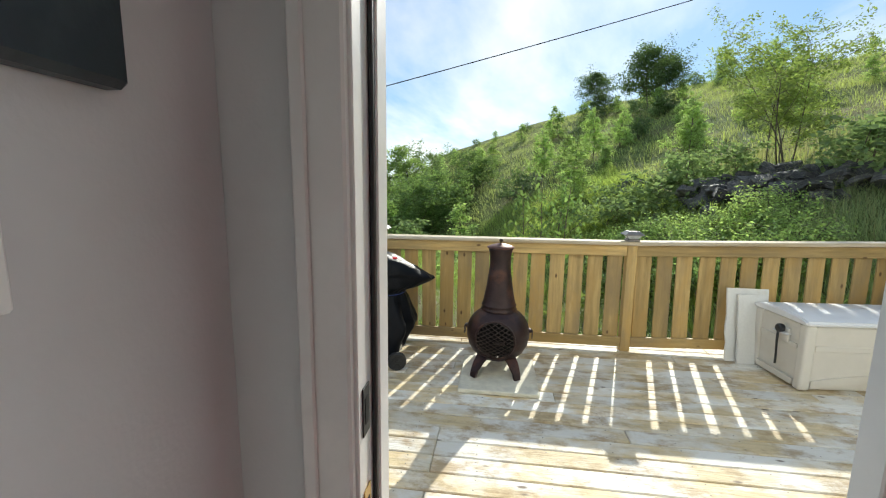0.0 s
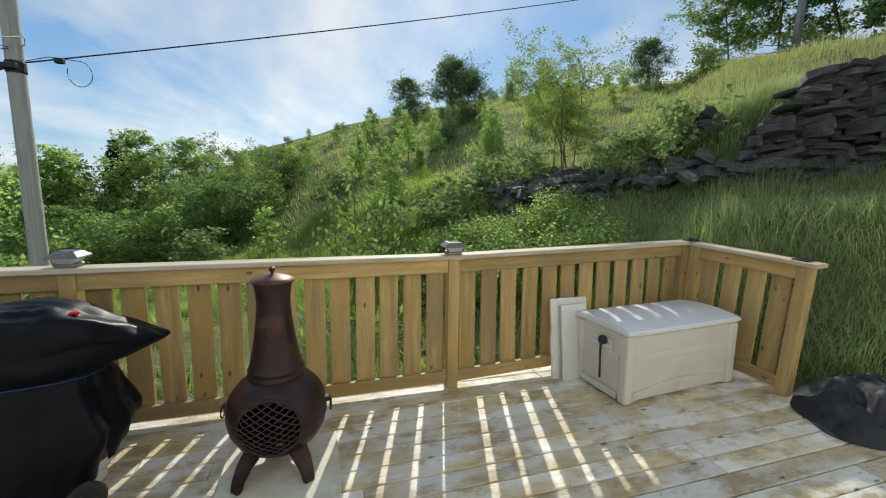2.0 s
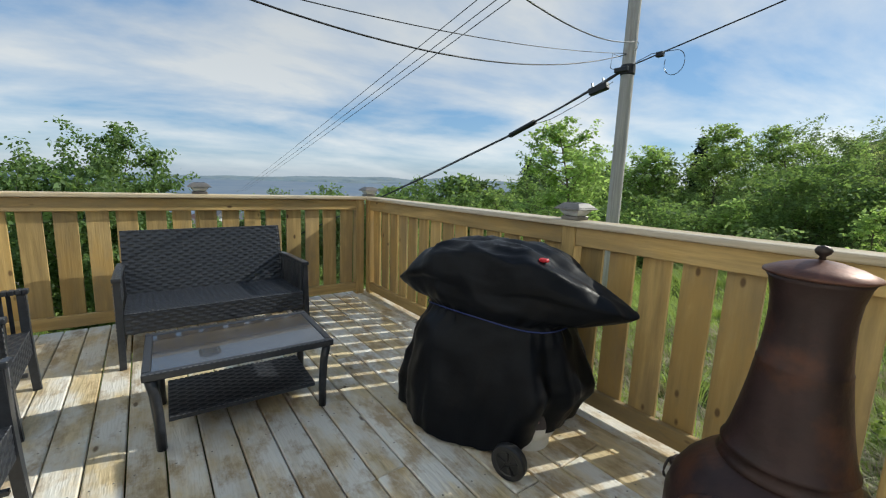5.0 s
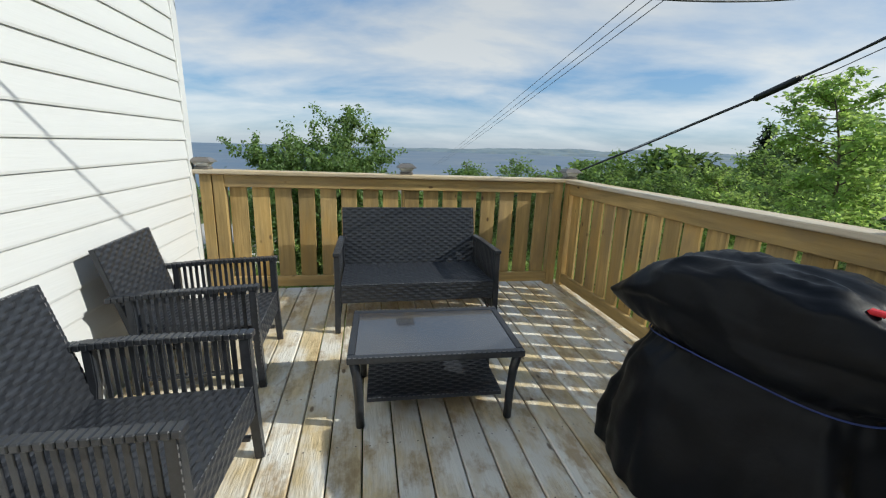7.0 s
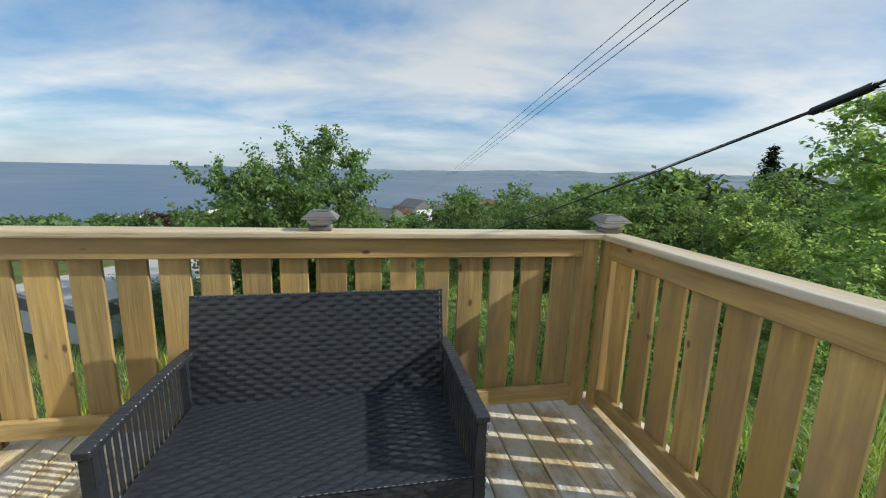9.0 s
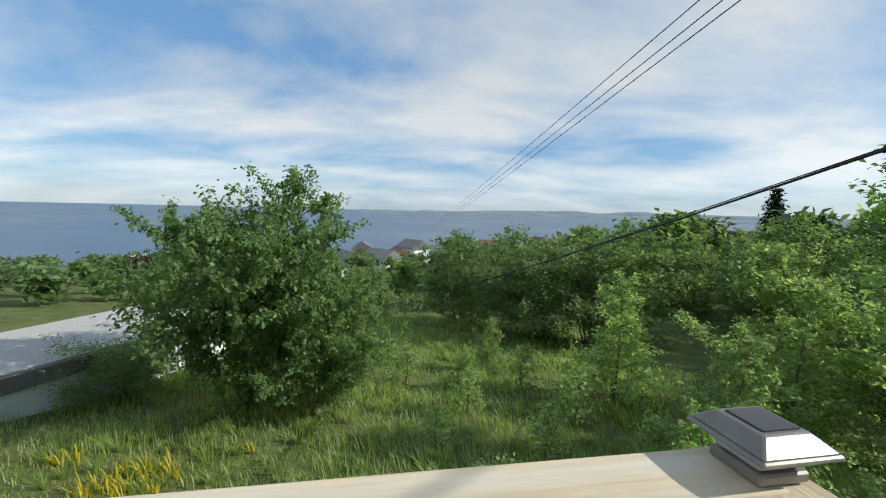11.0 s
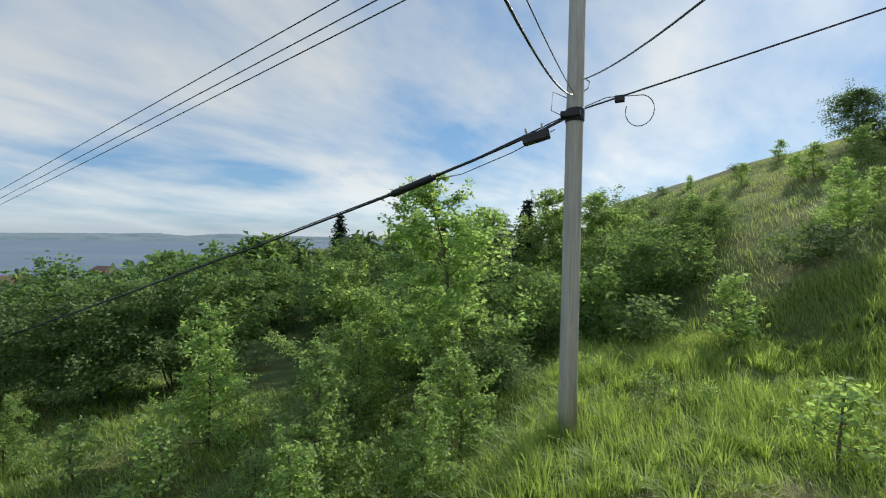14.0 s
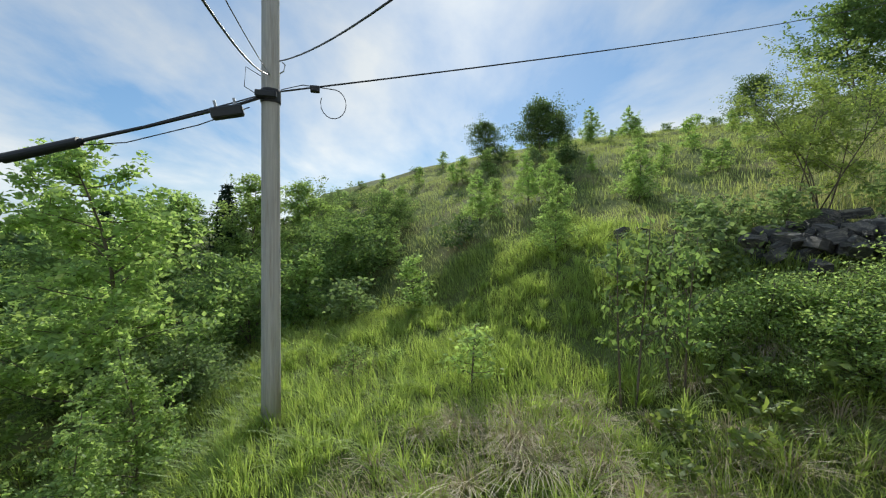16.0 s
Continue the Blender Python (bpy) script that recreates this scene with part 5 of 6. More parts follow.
def build_tarp():
    bm = bmesh.new()
    nx, ny = 96, 60
    grid = []
    for i in range(nx + 1):
        row = []
        for j in range(ny + 1):
            u, v = i / nx * 2 - 1, j / ny * 2 - 1
            edge = 1 + 0.16 * noise.noise((u * 1.6, v * 1.6, 2.0))
            r = math.hypot(u * edge, v * edge)
            sq = max(abs(u), abs(v)) / (math.hypot(u, v) + 1e-6)
            x, y = u * sq * 0.78, v * sq * 0.45
            rr = min(1, max(abs(u), abs(v)))
            h = (1 - rr ** 2.0) * (0.15 + 0.12 * (u + 1) / 2)
            rid = abs(noise.noise((x * 3.2, y * 3.6, 1.0))) * 0.24 + abs(noise.noise((x * 7.5, y * 8, 4.0))) * 0.1
            z = 0.004 + h * (0.6 + 0.6 * noise.noise((x * 2.1, y * 2.3, 7))) + rid * (1 - rr ** 4) + 0.02 * noise.noise((x * 15, y * 15, 3)) * (1 - rr ** 6)
            row.append(bm.verts.new((x + 0.05 * noise.noise((x * 4, y * 4, 9)), y + 0.06 * noise.noise((x * 3, y * 3, 5)), max(0.004, z))))
        grid.append(row)
    for i in range(nx):
        for j in range(ny):
            bm.faces.new((grid[i][j], grid[i + 1][j], grid[i + 1][j + 1], grid[i][j + 1]))
    o = link("crumpled_cover", bm, M["tarp"], smooth=True)
    o.matrix_basis = pose(2.98, -1.22, 0.001, 0, 0, 8)
    tagged(o, "crumpled black furniture cover heaped on the deck", "cover")


build_tarp()


# ---- wicker furniture ----
def weave(w, h, m, bm, cw=0.04, ch=0.023, depth=0.0045, back=0.02):
    """A basket-woven panel w by h in the plane x, y, its face towards z, put in place by m."""
    nu, nv = max(2, round(w / cw)), max(2, round(h / ch))
    su, sv = 4, 3
    us, vs = nu * su, nv * sv
    V = []
    for i in range(us + 1):
        col = []
        for j in range(vs + 1):
            cu, cv = min(i // su, nu - 1), min(j // sv, nv - 1)
            fu, fv = i / su - cu, j / sv - cv
            over = 1 if (cu + cv) % 2 == 0 else -0.2
            z = depth * over * math.sin(math.pi * fu) ** 0.7 * math.sin(math.pi * fv) ** 0.5 if 0 < fu < 1 and 0 < fv < 1 else 0.0
            if fu in (0, 1) and 0 < fv < 1:
                z = depth * 0.35
            col.append(bm.verts.new(m @ Vector((w * i / us - w / 2, h * j / vs - h / 2, z))))
        V.append(col)
    for i in range(us):
        for j in range(vs):
            bm.faces.new((V[i][j], V[i + 1][j], V[i + 1][j + 1], V[i][j + 1]))
    box(-w / 2, -h / 2, -back, w / 2, h / 2, -0.002, bm=bm, m=m)


def lacing(points, bm, gap=0.024, r=0.002):
    pts = [Vector(p) for p in points]
    for a, b in zip(pts, pts[1:]):
        d = b - a
        n = int(d.length / gap)
        for k in range(n):
            p = a + d * ((k + 0.2) / n)
            q = a + d * ((k + 0.75) / n)
            tube((p, q), r, 4, bm)


def wicker_seat(name, label, category, W, at, group="", D=0.70, seat=0.345, arm=0.585, top=0.78, strands=15):
    """Front towards local +y; legs and arms in one sweep, woven seat and leaning back."""
    t = thing(name, label, category, group, at=at)
    hw = W / 2
    yf, yb = D / 2, -D / 2 + 0.1
    for sx in (-1, 1):
        x = sx * (hw - 0.022)
        for y0, y1, lean in ((yf - 0.04, yf, 0.012), (yb - 0.02, yb + 0.02, -0.05)):
            bm = bmesh.new()
            rows = []
            for z, off in ((0, lean), (0.2, lean * 0.4), (0.4, 0), (arm - 0.01, 0)):
                rows.append([bm.verts.new((x + a * 0.019 + sx * off * 0.6, (y0 + y1) / 2 + b * 0.019 + off, z)) for a, b in ((-1, -1), (1, -1), (1, 1), (-1, 1))])
            for A, B in zip(rows, rows[1:]):
                for k in range(4):
                    bm.faces.new((A[k], A[(k + 1) % 4], B[(k + 1) % 4], B[k]))
            bm.faces.new(rows[0][::-1]); bm.faces.new(rows[-1])
            bmesh.ops.bevel(bm, geom=[e for e in bm.edges if abs((e.verts[0].co - e.verts[1].co).normalized().z) > 0.8], offset=0.005, segments=2, affect="EDGES")
            part("leg", bm, M["wicker"], t)
        bm = bmesh.new()
        pts = [(x, yb - 0.1, arm - 0.035), (x, yb + 0.15, arm - 0.012), (x, yf - 0.1, arm), (x, yf + 0.012, arm + 0.004)]
        for a, b in zip(pts, pts[1:]):
            n = max(2, int((b[1] - a[1]) / 0.026))
            for k in range(n):
                p, q = Vector(a).lerp(Vector(b), k / n), Vector(a).lerp(Vector(b), (k + 1) / n)
                box(x - 0.025, p.y + 0.0008, min(p.z, q.z) - 0.014, x + 0.025, q.y - 0.0008, max(p.z, q.z) + 0.012, 0.004, bm=bm)
        part("armrest", bm, M["wicker"], t)
        part("low_rail", box(x - 0.012, yb, 0.085, x + 0.012, yf - 0.04, 0.107, 0.003), M["wicker"], t)
        for k in range(strands):
            y = yb + 0.03 + (yf - 0.055 - yb - 0.03) * (k + 0.5) / strands
            part("strand", box(x - 0.004, y - 0.0095, 0.1, x + 0.004, y + 0.0095, arm - 0.012, 0.002), M["wicker"], t)
    bm = bmesh.new()
    sw, sd = W - 0.085, D - 0.12
    tilt = Matrix.Translation((0, (yf - 0.008 + yb - 0.01) / 2, seat)) @ Matrix.Rotation(radians(2.5), 4, "X")
    weave(sw, yf - 0.008 - (yb - 0.01), tilt, bm)
    part("seat", bm, M["wicker"], t)
    bm = bmesh.new()
    weave(sw, 0.13, Matrix.Translation((0, yf - 0.006, seat - 0.055)) @ Matrix.Rotation(radians(-90), 4, "X") @ Matrix.Rotation(radians(180), 4, "Z"), bm)
    part("apron", bm, M["wicker"], t)
    bh = (top - seat + 0.06) / math.cos(radians(14))
    lean = Matrix.Translation((0, yb + 0.005, seat - 0.03)) @ Matrix.Rotation(radians(14), 4, "X") @ Matrix.Translation((0, 0, bh / 2)) @ Matrix.Rotation(radians(-90), 4, "X") @ Matrix.Rotation(radians(180), 4, "Z")
    bm = bmesh.new()
    weave(sw + 0.03, bh, lean, bm, back=0.026)
    part("backrest", bm, M["wicker"], t)
    bm = bmesh.new()
    hb = bh / 2
    lacing([lean @ Vector((-sw / 2, hb * 0.99, 0.003)), lean @ Vector((sw / 2, hb * 0.99, 0.003))], bm)
    lacing([lean @ Vector((s * sw / 2, -hb * 0.2, 0.003)) for s in (1,)] + [lean @ Vector((sw / 2, hb, 0.003))], bm, 0.03)
    fz = (tilt @ Vector((0, (yf - 0.008 - (yb - 0.01)) / 2, 0.004))).z
    lacing([(-sw / 2, yf - 0.004, fz), (sw / 2, yf - 0.004, fz)], bm)
    for sx in (-1, 1):
        lacing([(sx * hw, yf - 0.002, 0.12), (sx * hw, yf - 0.002, arm - 0.02)], bm, 0.026)
    part("lacing", bm, M["thread"], t, "pale lacing along the edges")
    return t


wicker_seat("wicker_loveseat", "black woven wicker loveseat against the pine railing", "loveseat", 1.215, pose(-4.535, -1.595, 0.001, 0, 0, -90), D=0.74)
c1 = wicker_seat("wicker_armchair", "black woven wicker armchair with its back to the white siding", "armchair", 0.62, pose(-3.82, -2.91, 0.001, 0, 0, 2), "wicker armchairs")
copy_thing(c1, pose(-2.70, -2.80, 0.001, 0, 0, -3))


def build_table():
    t = thing("coffee_table", "black wicker coffee table with a dark glass top and woven shelf", "table", at=pose(-3.325, -1.635, 0.001, 0, 0, -92))
    W, D, H = 0.85, 0.56, 0.397
    hw, hd = W / 2, D / 2
    bm = bmesh.new()
    for x0, y0, x1, y1 in ((-hw, -hd, hw, -hd + 0.035), (-hw, hd - 0.035, hw, hd), (-hw, -hd + 0.036, -hw + 0.035, hd - 0.036), (hw - 0.035, -hd + 0.036, hw, hd - 0.036)):
        box(x0, y0, H - 0.035, x1, y1, H, 0.006, bm=bm, seg=2)
    part("top_frame", bm, M["wicker"], t)
    part("glass_top", box(-hw + 0.036, -hd + 0.036, H - 0.012, hw - 0.036, hd - 0.036, H - 0.004, 0.001), M["tableglass"], t, "dark frosted glass top")
    part("under_panel", box(-hw + 0.036, -hd + 0.036, H - 0.024, hw - 0.036, hd - 0.036, H - 0.013), M["wicker"], t)
    for sx in (-1, 1):
        for sy in (-1, 1):
            pts = [(sx * (hw - 0.03), sy * (hd - 0.03), H - 0.036), (sx * (hw - 0.042), sy * (hd - 0.042), 0.28), (sx * (hw - 0.05), sy * (hd - 0.05), 0.14), (sx * (hw - 0.052), sy * (hd - 0.052), 0.0)]
            part("leg", tube(pts, 0.024, 8, taper=0.021), M["wicker"], t, smooth=True)
    bm = bmesh.new()
    weave(W - 0.17, D - 0.15, Matrix.Translation((0, 0, 0.135)), bm)
    part("shelf", bm, M["wicker"], t)
    for sy in (-1, 1):
        for a, b, c in ((hw, hd, H + 0.001), (hw - 0.085, hd - 0.075, 0.137)):
            bm = bmesh.new()
            lacing([(-a, sy * b, c), (a, sy * b, c)], bm)
            part("lacing", bm, M["thread"], t, "pale lacing along the edge")


M["tableglass"] = material("dark_glass", (0.032, 0.036, 0.046), 0.15, vary=0.1, scale=12, bump=0.03, detail=200, bump_dist=0.001, spec=0.9, coat=0.8)
build_table()


# ---- stones ----
STONES = []


def stone_mesh(seed):
    rnd = random.Random(seed)
    bm = bmesh.new()
    n = rnd.choice((6, 7, 8, 9))
    lo, hi = [], []
    for k in range(n):
        a = 2 * math.pi * k / n + rnd.uniform(-.25, .25)
        r = rnd.uniform(0.72, 1.15)
        x, y = 0.5 * r * math.cos(a), 0.42 * r * math.sin(a)
        lo.append(bm.verts.new((x, y, -0.5 + rnd.uniform(-.08, .1))))
        hi.append(bm.verts.new((x * rnd.uniform(.82, 1), y * rnd.uniform(.82, 1), 0.5 + rnd.uniform(-.18, .1))))
    for k in range(n):
        bm.faces.new((lo[k], lo[(k + 1) % n], hi[(k + 1) % n], hi[k]))
    bm.faces.new(lo[::-1]); bm.faces.new(hi)
    me = bpy.data.meshes.new("stone")
    bm.to_mesh(me); bm.free()
    me.materials.append(M["rock"])
    return me


for s in range(10):
    STONES.append(stone_mesh(s))


def build_stones():
    rnd = random.Random(8)
    wall = thing("dry_stone_wall", "dark slate dry-stone wall holding the grassy bank", "stone wall", kind="structure")
    ax, out = Vector((0.68, -0.73, 0)), Vector((-0.73, -0.68, 0))
    for c in range(20):
        u = -0.35 + 0.06 * c + rnd.uniform(0, 0.45)
        while u < 5.2:
            ln, th = rnd.uniform(0.16, 0.7), rnd.uniform(0.05, 0.17)
            p = Vector((5.5, 2.5, 0)) + ax * (u + ln / 2)
            g = float(height(p.x - 0.25, p.y - 0.25))
            z = g + 0.086 * c + rnd.uniform(-.03, .03)
            topz = float(height(p.x + 0.5, p.y + 0.5)) + 0.25
            if z < topz:
                o = new("stone", rnd.choice(STONES)); o.parent = wall
                q = p + out * (0.12 - 0.012 * c + rnd.uniform(-.09, .11))
                o.matrix_basis = Matrix.Translation((q.x, q.y, z)) @ pose(0, 0, 0, rnd.uniform(-14, 14), rnd.uniform(-16, 12) - 5, -47 + rnd.uniform(-34, 34)) @ Matrix.Diagonal((ln * 1.12, rnd.uniform(0.4, 0.6), th * 1.1, 1))
            u += ln * 0.9
    pile = thing("rock_pile", "heap of broken dark slate on the hillside", "rock pile", kind="structure")
    for i in range(170):
        u = rnd.uniform(0, 1)
        x, y = 2.9 + 2.6 * u + rnd.uniform(-.35, .35), 5.4 - 2.5 * u + rnd.gauss(0, 0.4)
        s = rnd.uniform(0.14, 0.5)
        o = new("stone", rnd.choice(STONES)); o.parent = pile
        o.matrix_basis = Matrix.Translation((x, y, float(height(x, y)) + rnd.uniform(0.05, 0.42))) @ pose(0, 0, 0, rnd.uniform(-35, 35), rnd.uniform(-35, 35), rnd.uniform(0, 360)) @ Matrix.Diagonal((s * 1.2, s, s * rnd.uniform(.25, .55), 1))
    for x, y, s in ((2.6, 9.0, 0.6), (2.9, 8.6, 0.5)):
        o = new("boulder", rnd.choice(STONES))
        o.matrix_basis = Matrix.Translation((x, y, float(height(x, y)) + 0.1)) @ pose(0, 0, 0, rnd.uniform(-10, 10), rnd.uniform(-10, 10), rnd.uniform(0, 360)) @ Matrix.Diagonal((s, s * 0.8, s * 0.5, 1))
        tagged(o, "grey slate outcrop in the hillside grass", "boulder", "boulders")


build_stones()


def build_headland():
    """Pale rock outcrop above the sea, far down the slope."""
    rnd = random.Random(21)
    t = thing("backdrop_headland", "pale rocky headland above the sea", "headland", kind="structure")
    blocks = [stone_mesh(40 + k) for k in range(3)]
    for me in blocks:
        me.materials[0] = M["slab"]
    for k in range(12):
        off, back = -15 + 30 * k / 11, rnd.uniform(-4, 4)
        x, y = -142.5 + 0.39 * off - 0.92 * back, -59 - 0.92 * off - 0.39 * back
        o = new("rock", rnd.choice(blocks)); o.parent = t
        o.matrix_basis = Matrix.Translation((x, y, float(height(x, y)) + 2.2 + rnd.uniform(-1, 1))) @ pose(0, 0, 0, rnd.uniform(-9, 9), rnd.uniform(-9, 9), rnd.uniform(0, 360)) @ Matrix.Diagonal((rnd.uniform(5, 9), rnd.uniform(5, 8), rnd.uniform(7, 11), 1))


build_headland()


# ---- the village ----
def cottage(x, y, w, d, h, turn, wall_mat, roof_mat, label, base=None):
    z = float(height(x, y)) if base is None else base
    t = thing("house", label, "house", "village houses", at=pose(x, y, z - 0.5, 0, 0, turn))
    part("wall", box(-w / 2, -d / 2, 0, w / 2, d / 2, h + 0.5), wall_mat, t)
    bm = bmesh.new()
    r, e = d * 0.32, 0.4
    a = [bm.verts.new((-w / 2 - e, yy, zz)) for yy, zz in ((-d / 2 - e, h + 0.35), (0, h + 0.5 + r), (d / 2 + e, h + 0.35), (d / 2 + e, h + 0.2), (-d / 2 - e, h + 0.2))]
    b = [bm.verts.new((w / 2 + e, v.co.y, v.co.z)) for v in a]
    for k in range(5):
        bm.faces.new((a[k], a[(k + 1) % 5], b[(k + 1) % 5], b[k]))
    bm.faces.new(a[::-1]); bm.faces.new(b)
    bmesh.ops.recalc_face_normals(bm, faces=bm.faces)
    part("roof", bm, roof_mat, t)
    n = max(2, int(w / 2.6))
    for row in range(max(1, int(h / 2.6))):
        for k in range(n):
            xx = -w / 2 + w * (k + 0.5) / n
            for s in (-1, 1):
                win = part("window", box(xx - 0.55, s * d / 2 - 0.06, 1.3 + 2.6 * row, xx + 0.55, s * d / 2 + 0.06, 2.5 + 2.6 * row), M["trim"], t)
                part("pane", box(xx - 0.45, s * d / 2 - 0.08, 1.4 + 2.6 * row, xx + 0.45, s * d / 2 + 0.08, 2.4 + 2.6 * row), M["pane"], win)
        for s in (-1, 1):
            win = part("window", box(s * w / 2 - 0.06, -0.55, 1.3 + 2.6 * row, s * w / 2 + 0.06, 0.55, 2.5 + 2.6 * row), M["trim"], t)
            part("pane", box(s * w / 2 - 0.08, -0.45, 1.4 + 2.6 * row, s * w / 2 + 0.08, 0.45, 2.4 + 2.6 * row), M["pane"], win)


for i, (az, d, w, dd, h, turn, wm, rm, lab) in enumerate((
        (-83.5, 105, 9, 7, 5.2, 30, "clap", "roof", "two-storey white clapboard house among trees"),
        (-85.5, 96, 8, 7, 3.0, 12, "clap2", "redroof", "beige bungalow with a brown roof"),
        (-88.0, 80, 8, 6, 2.8, 40, "clap", "roof", "low white house with a grey roof"),
        (-90.5, 118, 9, 7, 5.0, 0, "clap2", "roof", "beige two-storey house with a grey roof"),
        (-81.0, 130, 9, 7, 4.0, 60, "clap2", "roof", "beige house in the village"),
        (-79.0, 150, 10, 7, 4.0, 20, "clap", "redroof", "white house with a brown roof"),
        (-73.0, 190, 10, 8, 4.0, 70, "clap2", "redroof", "beige house near the shore"),
        (-66.0, 210, 11, 8, 5.0, 10, "clap", "redroof", "far white house with a reddish roof"),
        (-60.0, 230, 12, 8, 4.0, 35, "clap2", "redroof", "far beige house with a reddish roof"),
        (-92.5, 62, 8, 6, 2.6, 25, "clap", "roof", "white garage with a grey roof"),
        (-56.5, 46, 6, 5, 2.6, 20, "clap2", "redroof", "brick-red shed in the wood"))):
    a = radians(az)
    cottage(-4.6 + d * math.sin(a), -0.6 + d * math.cos(a), w * 0.78, dd * 0.78, h * 0.85, turn, M[wm], M[rm], lab)


def build_garage(x, y, turn):
    """A low flat-roofed outbuilding with a white wall and a dark fascia."""
    z = float(height(x, y)) - 0.3
    t = thing("garage", "low white garage with a flat grey roof", "garage", at=pose(x, y, z, 0, 0, turn))
    part("wall", box(-3, -2, 0, 3, 2, 1.35), M["clap"], t)
    part("fascia", box(-3.1, -2.1, 1.352, 3.1, 2.1, 1.75, 0.02), M["roof"], t, "dark grey fascia")
    part("roof", box(-3.0, -2.0, 1.753, 3.0, 2.0, 1.79), M["pole"], t, "pale grey flat roof")
    part("door", box(-2.4, 1.98, 0.2, -1.5, 2.02, 1.3), M["clap2"], t)


build_garage(-18.4, -9.0, -32)


# ---- planting ----
PLANTED = [
    ("ash2", -9.3, 9.05, 1.2, 20), ("ash2", -8.6, 16.9, 1.15, 140), ("alder", -5.0, 14.3, 1.02, 0), ("ash2", -6.6, 17.5, 0.85, 70), ("alder", -4.0, 17.2, 0.85, 210), ("wood", -11.0, 18.0, 0.95, 30), ("wood", -14.5, 17.0, 0.95, 150), ("wood", -8.2, 20.5, 0.8, 260), ("wood", -17.5, 16.0, 0.95, 80), ("wood2", -6.0, 21.0, 0.8, 20), ("alder", -2.6, 19.0, 0.75, 80),
    ("ash", 5.5, 12.0, 0.62, 10), ("ash", 0.8, 15.6, 0.62, 60), ("ash", 3.0, 15.8, 0.62, 100), ("ash", 1.2, 10.0, 0.6, 200), ("ash", 4.3, 16.5, 0.5, 250),
    ("dark", 6.2, 31.1, 0.98, 0), ("dark", 8.4, 25.8, 1.2, 90), ("dark", 9.9, 27.0, 0.95, 200), ("dark", 20.0, 20.0, 0.95, 30), ("ash", 15.0, 30.0, 0.8, 40), ("ash", 17.5, 28.5, 0.7, 70),
    ("hilltop", 22.5, 16.5, 0.8, 15), ("hilltop", 27.5, 13.6, 1.1, 95), ("hilltop", 27.0, 17.0, 1.05, 160), ("hilltop", 25.0, 9.5, 0.95, 260), ("hilltop", 22.0, 8.0, 0.8, 20), ("spruce", 20.0, 6.0, 1.1, 0),
    ("willow", 4.7, 5.95, 1.0, 0), ("sapling", -0.62, 4.42, 0.92, 0), ("sapling", 0.12, 4.25, 0.86, 120),
    ("shoot", -2.5, 5.7, 1.1, 0), ("shoot", -4.4, 7.0, 0.7, 80), ("shoot", -3.6, 7.2, 0.45, 120),
    ("ash", -6.95, 3.9, 0.45, 0), ("ash", -7.0, 5.2, 0.58, 130), ("ash", -8.2, 3.0, 0.5, 220), ("ash", -13.7, 5.7, 0.95, 75), ("ash", -8.7, 3.9, 0.72, 20),
    ("ash2", -12.1, 8.7, 0.85, 45), ("ash", -17.0, 3.2, 0.5, 10), ("ash", -15.5, 2.0, 0.35, 10), ("bush", -10.5, 5.8, 0.55, 0), ("bush", -7.6, 8.2, 0.8, 50),
    ("alder", -11.8, 12.5, 1.2, 20), ("alder", -6.9, 11.2, 0.9, 170), ("ash2", -11.0, 16.5, 1.15, 200), ("ash", -10.2, 6.8, 0.8, 30),
    ("maple", -15.3, -3.6, 0.74, 0), ("maple", -13.9, -1.9, 0.5, 120), ("bush", -16.5, -7.0, 0.8, 200),
    ("spruce", -36.3, 36.6, 1.35, 0), ("spruce", -28.0, 36.0, 0.8, 50), ("spruce", -9.8, 19.5, 0.75, 0), ("spruce", -15.0, 20.5, 0.8, 30),
    ("copper", -46, -21, 0.7, 0), ("shoot", -9.6, 1.2, 0.99, 0), ("shoot", -11.2, 2.6, 1.18, 60), ("shoot", -10.4, 4.2, 0.93, 130), ("shoot", -12.6, 3.9, 1.36, 200), ("shoot", -13.4, 1.6, 1.12, 250), ("shoot", -9.2, 2.9, 0.74, 310), ("shoot", -14.8, 3.6, 1.43, 20), ("shoot", -11.9, 0.6, 0.87, 90), ("shoot", -16.2, 0.4, 1.24, 150), ("shoot", -8.6, 1.9, 0.68, 40),
]
for kind, x, y, s, turn in PLANTED:
    plant(kind, x, y, s, turn, s * {"maple": 1.28, "sapling": 1.6}.get(kind, 1.0))

rnd = random.Random(5)
DISTANT = []
# the wood in the valley
for i in range(16):
    a = radians(-78 + 52 * i / 15 + rnd.uniform(-2, 2))
    d = 19.5 + rnd.uniform(-2.5, 2.5) + (6 if a > -0.9 else 0)
    plant("wood2" if i in (3, 5) else "wood", -4.5 + d * math.sin(a), -0.6 + d * math.cos(a), rnd.uniform(0.7, 0.95), rnd.uniform(0, 360))
for i in range(16, 64):
    a = radians(-90 + 66 * (i % 16) / 15 + rnd.uniform(-2, 2))
    d = 19 + 9.5 * (i // 16) + rnd.uniform(-2.5, 2.5) + (5 if a > -1.0 else 0)
    x, y = -4.5 + d * math.sin(a), -0.6 + d * math.cos(a)
    low = 0.6 if a < -1.36 else 1.0 if a < -0.95 else 1.3
    plant(rnd.choice(("far", "far2", "far3", "far", "far3")), x, y, low * rnd.uniform(0.55, 0.85), rnd.uniform(0, 360))
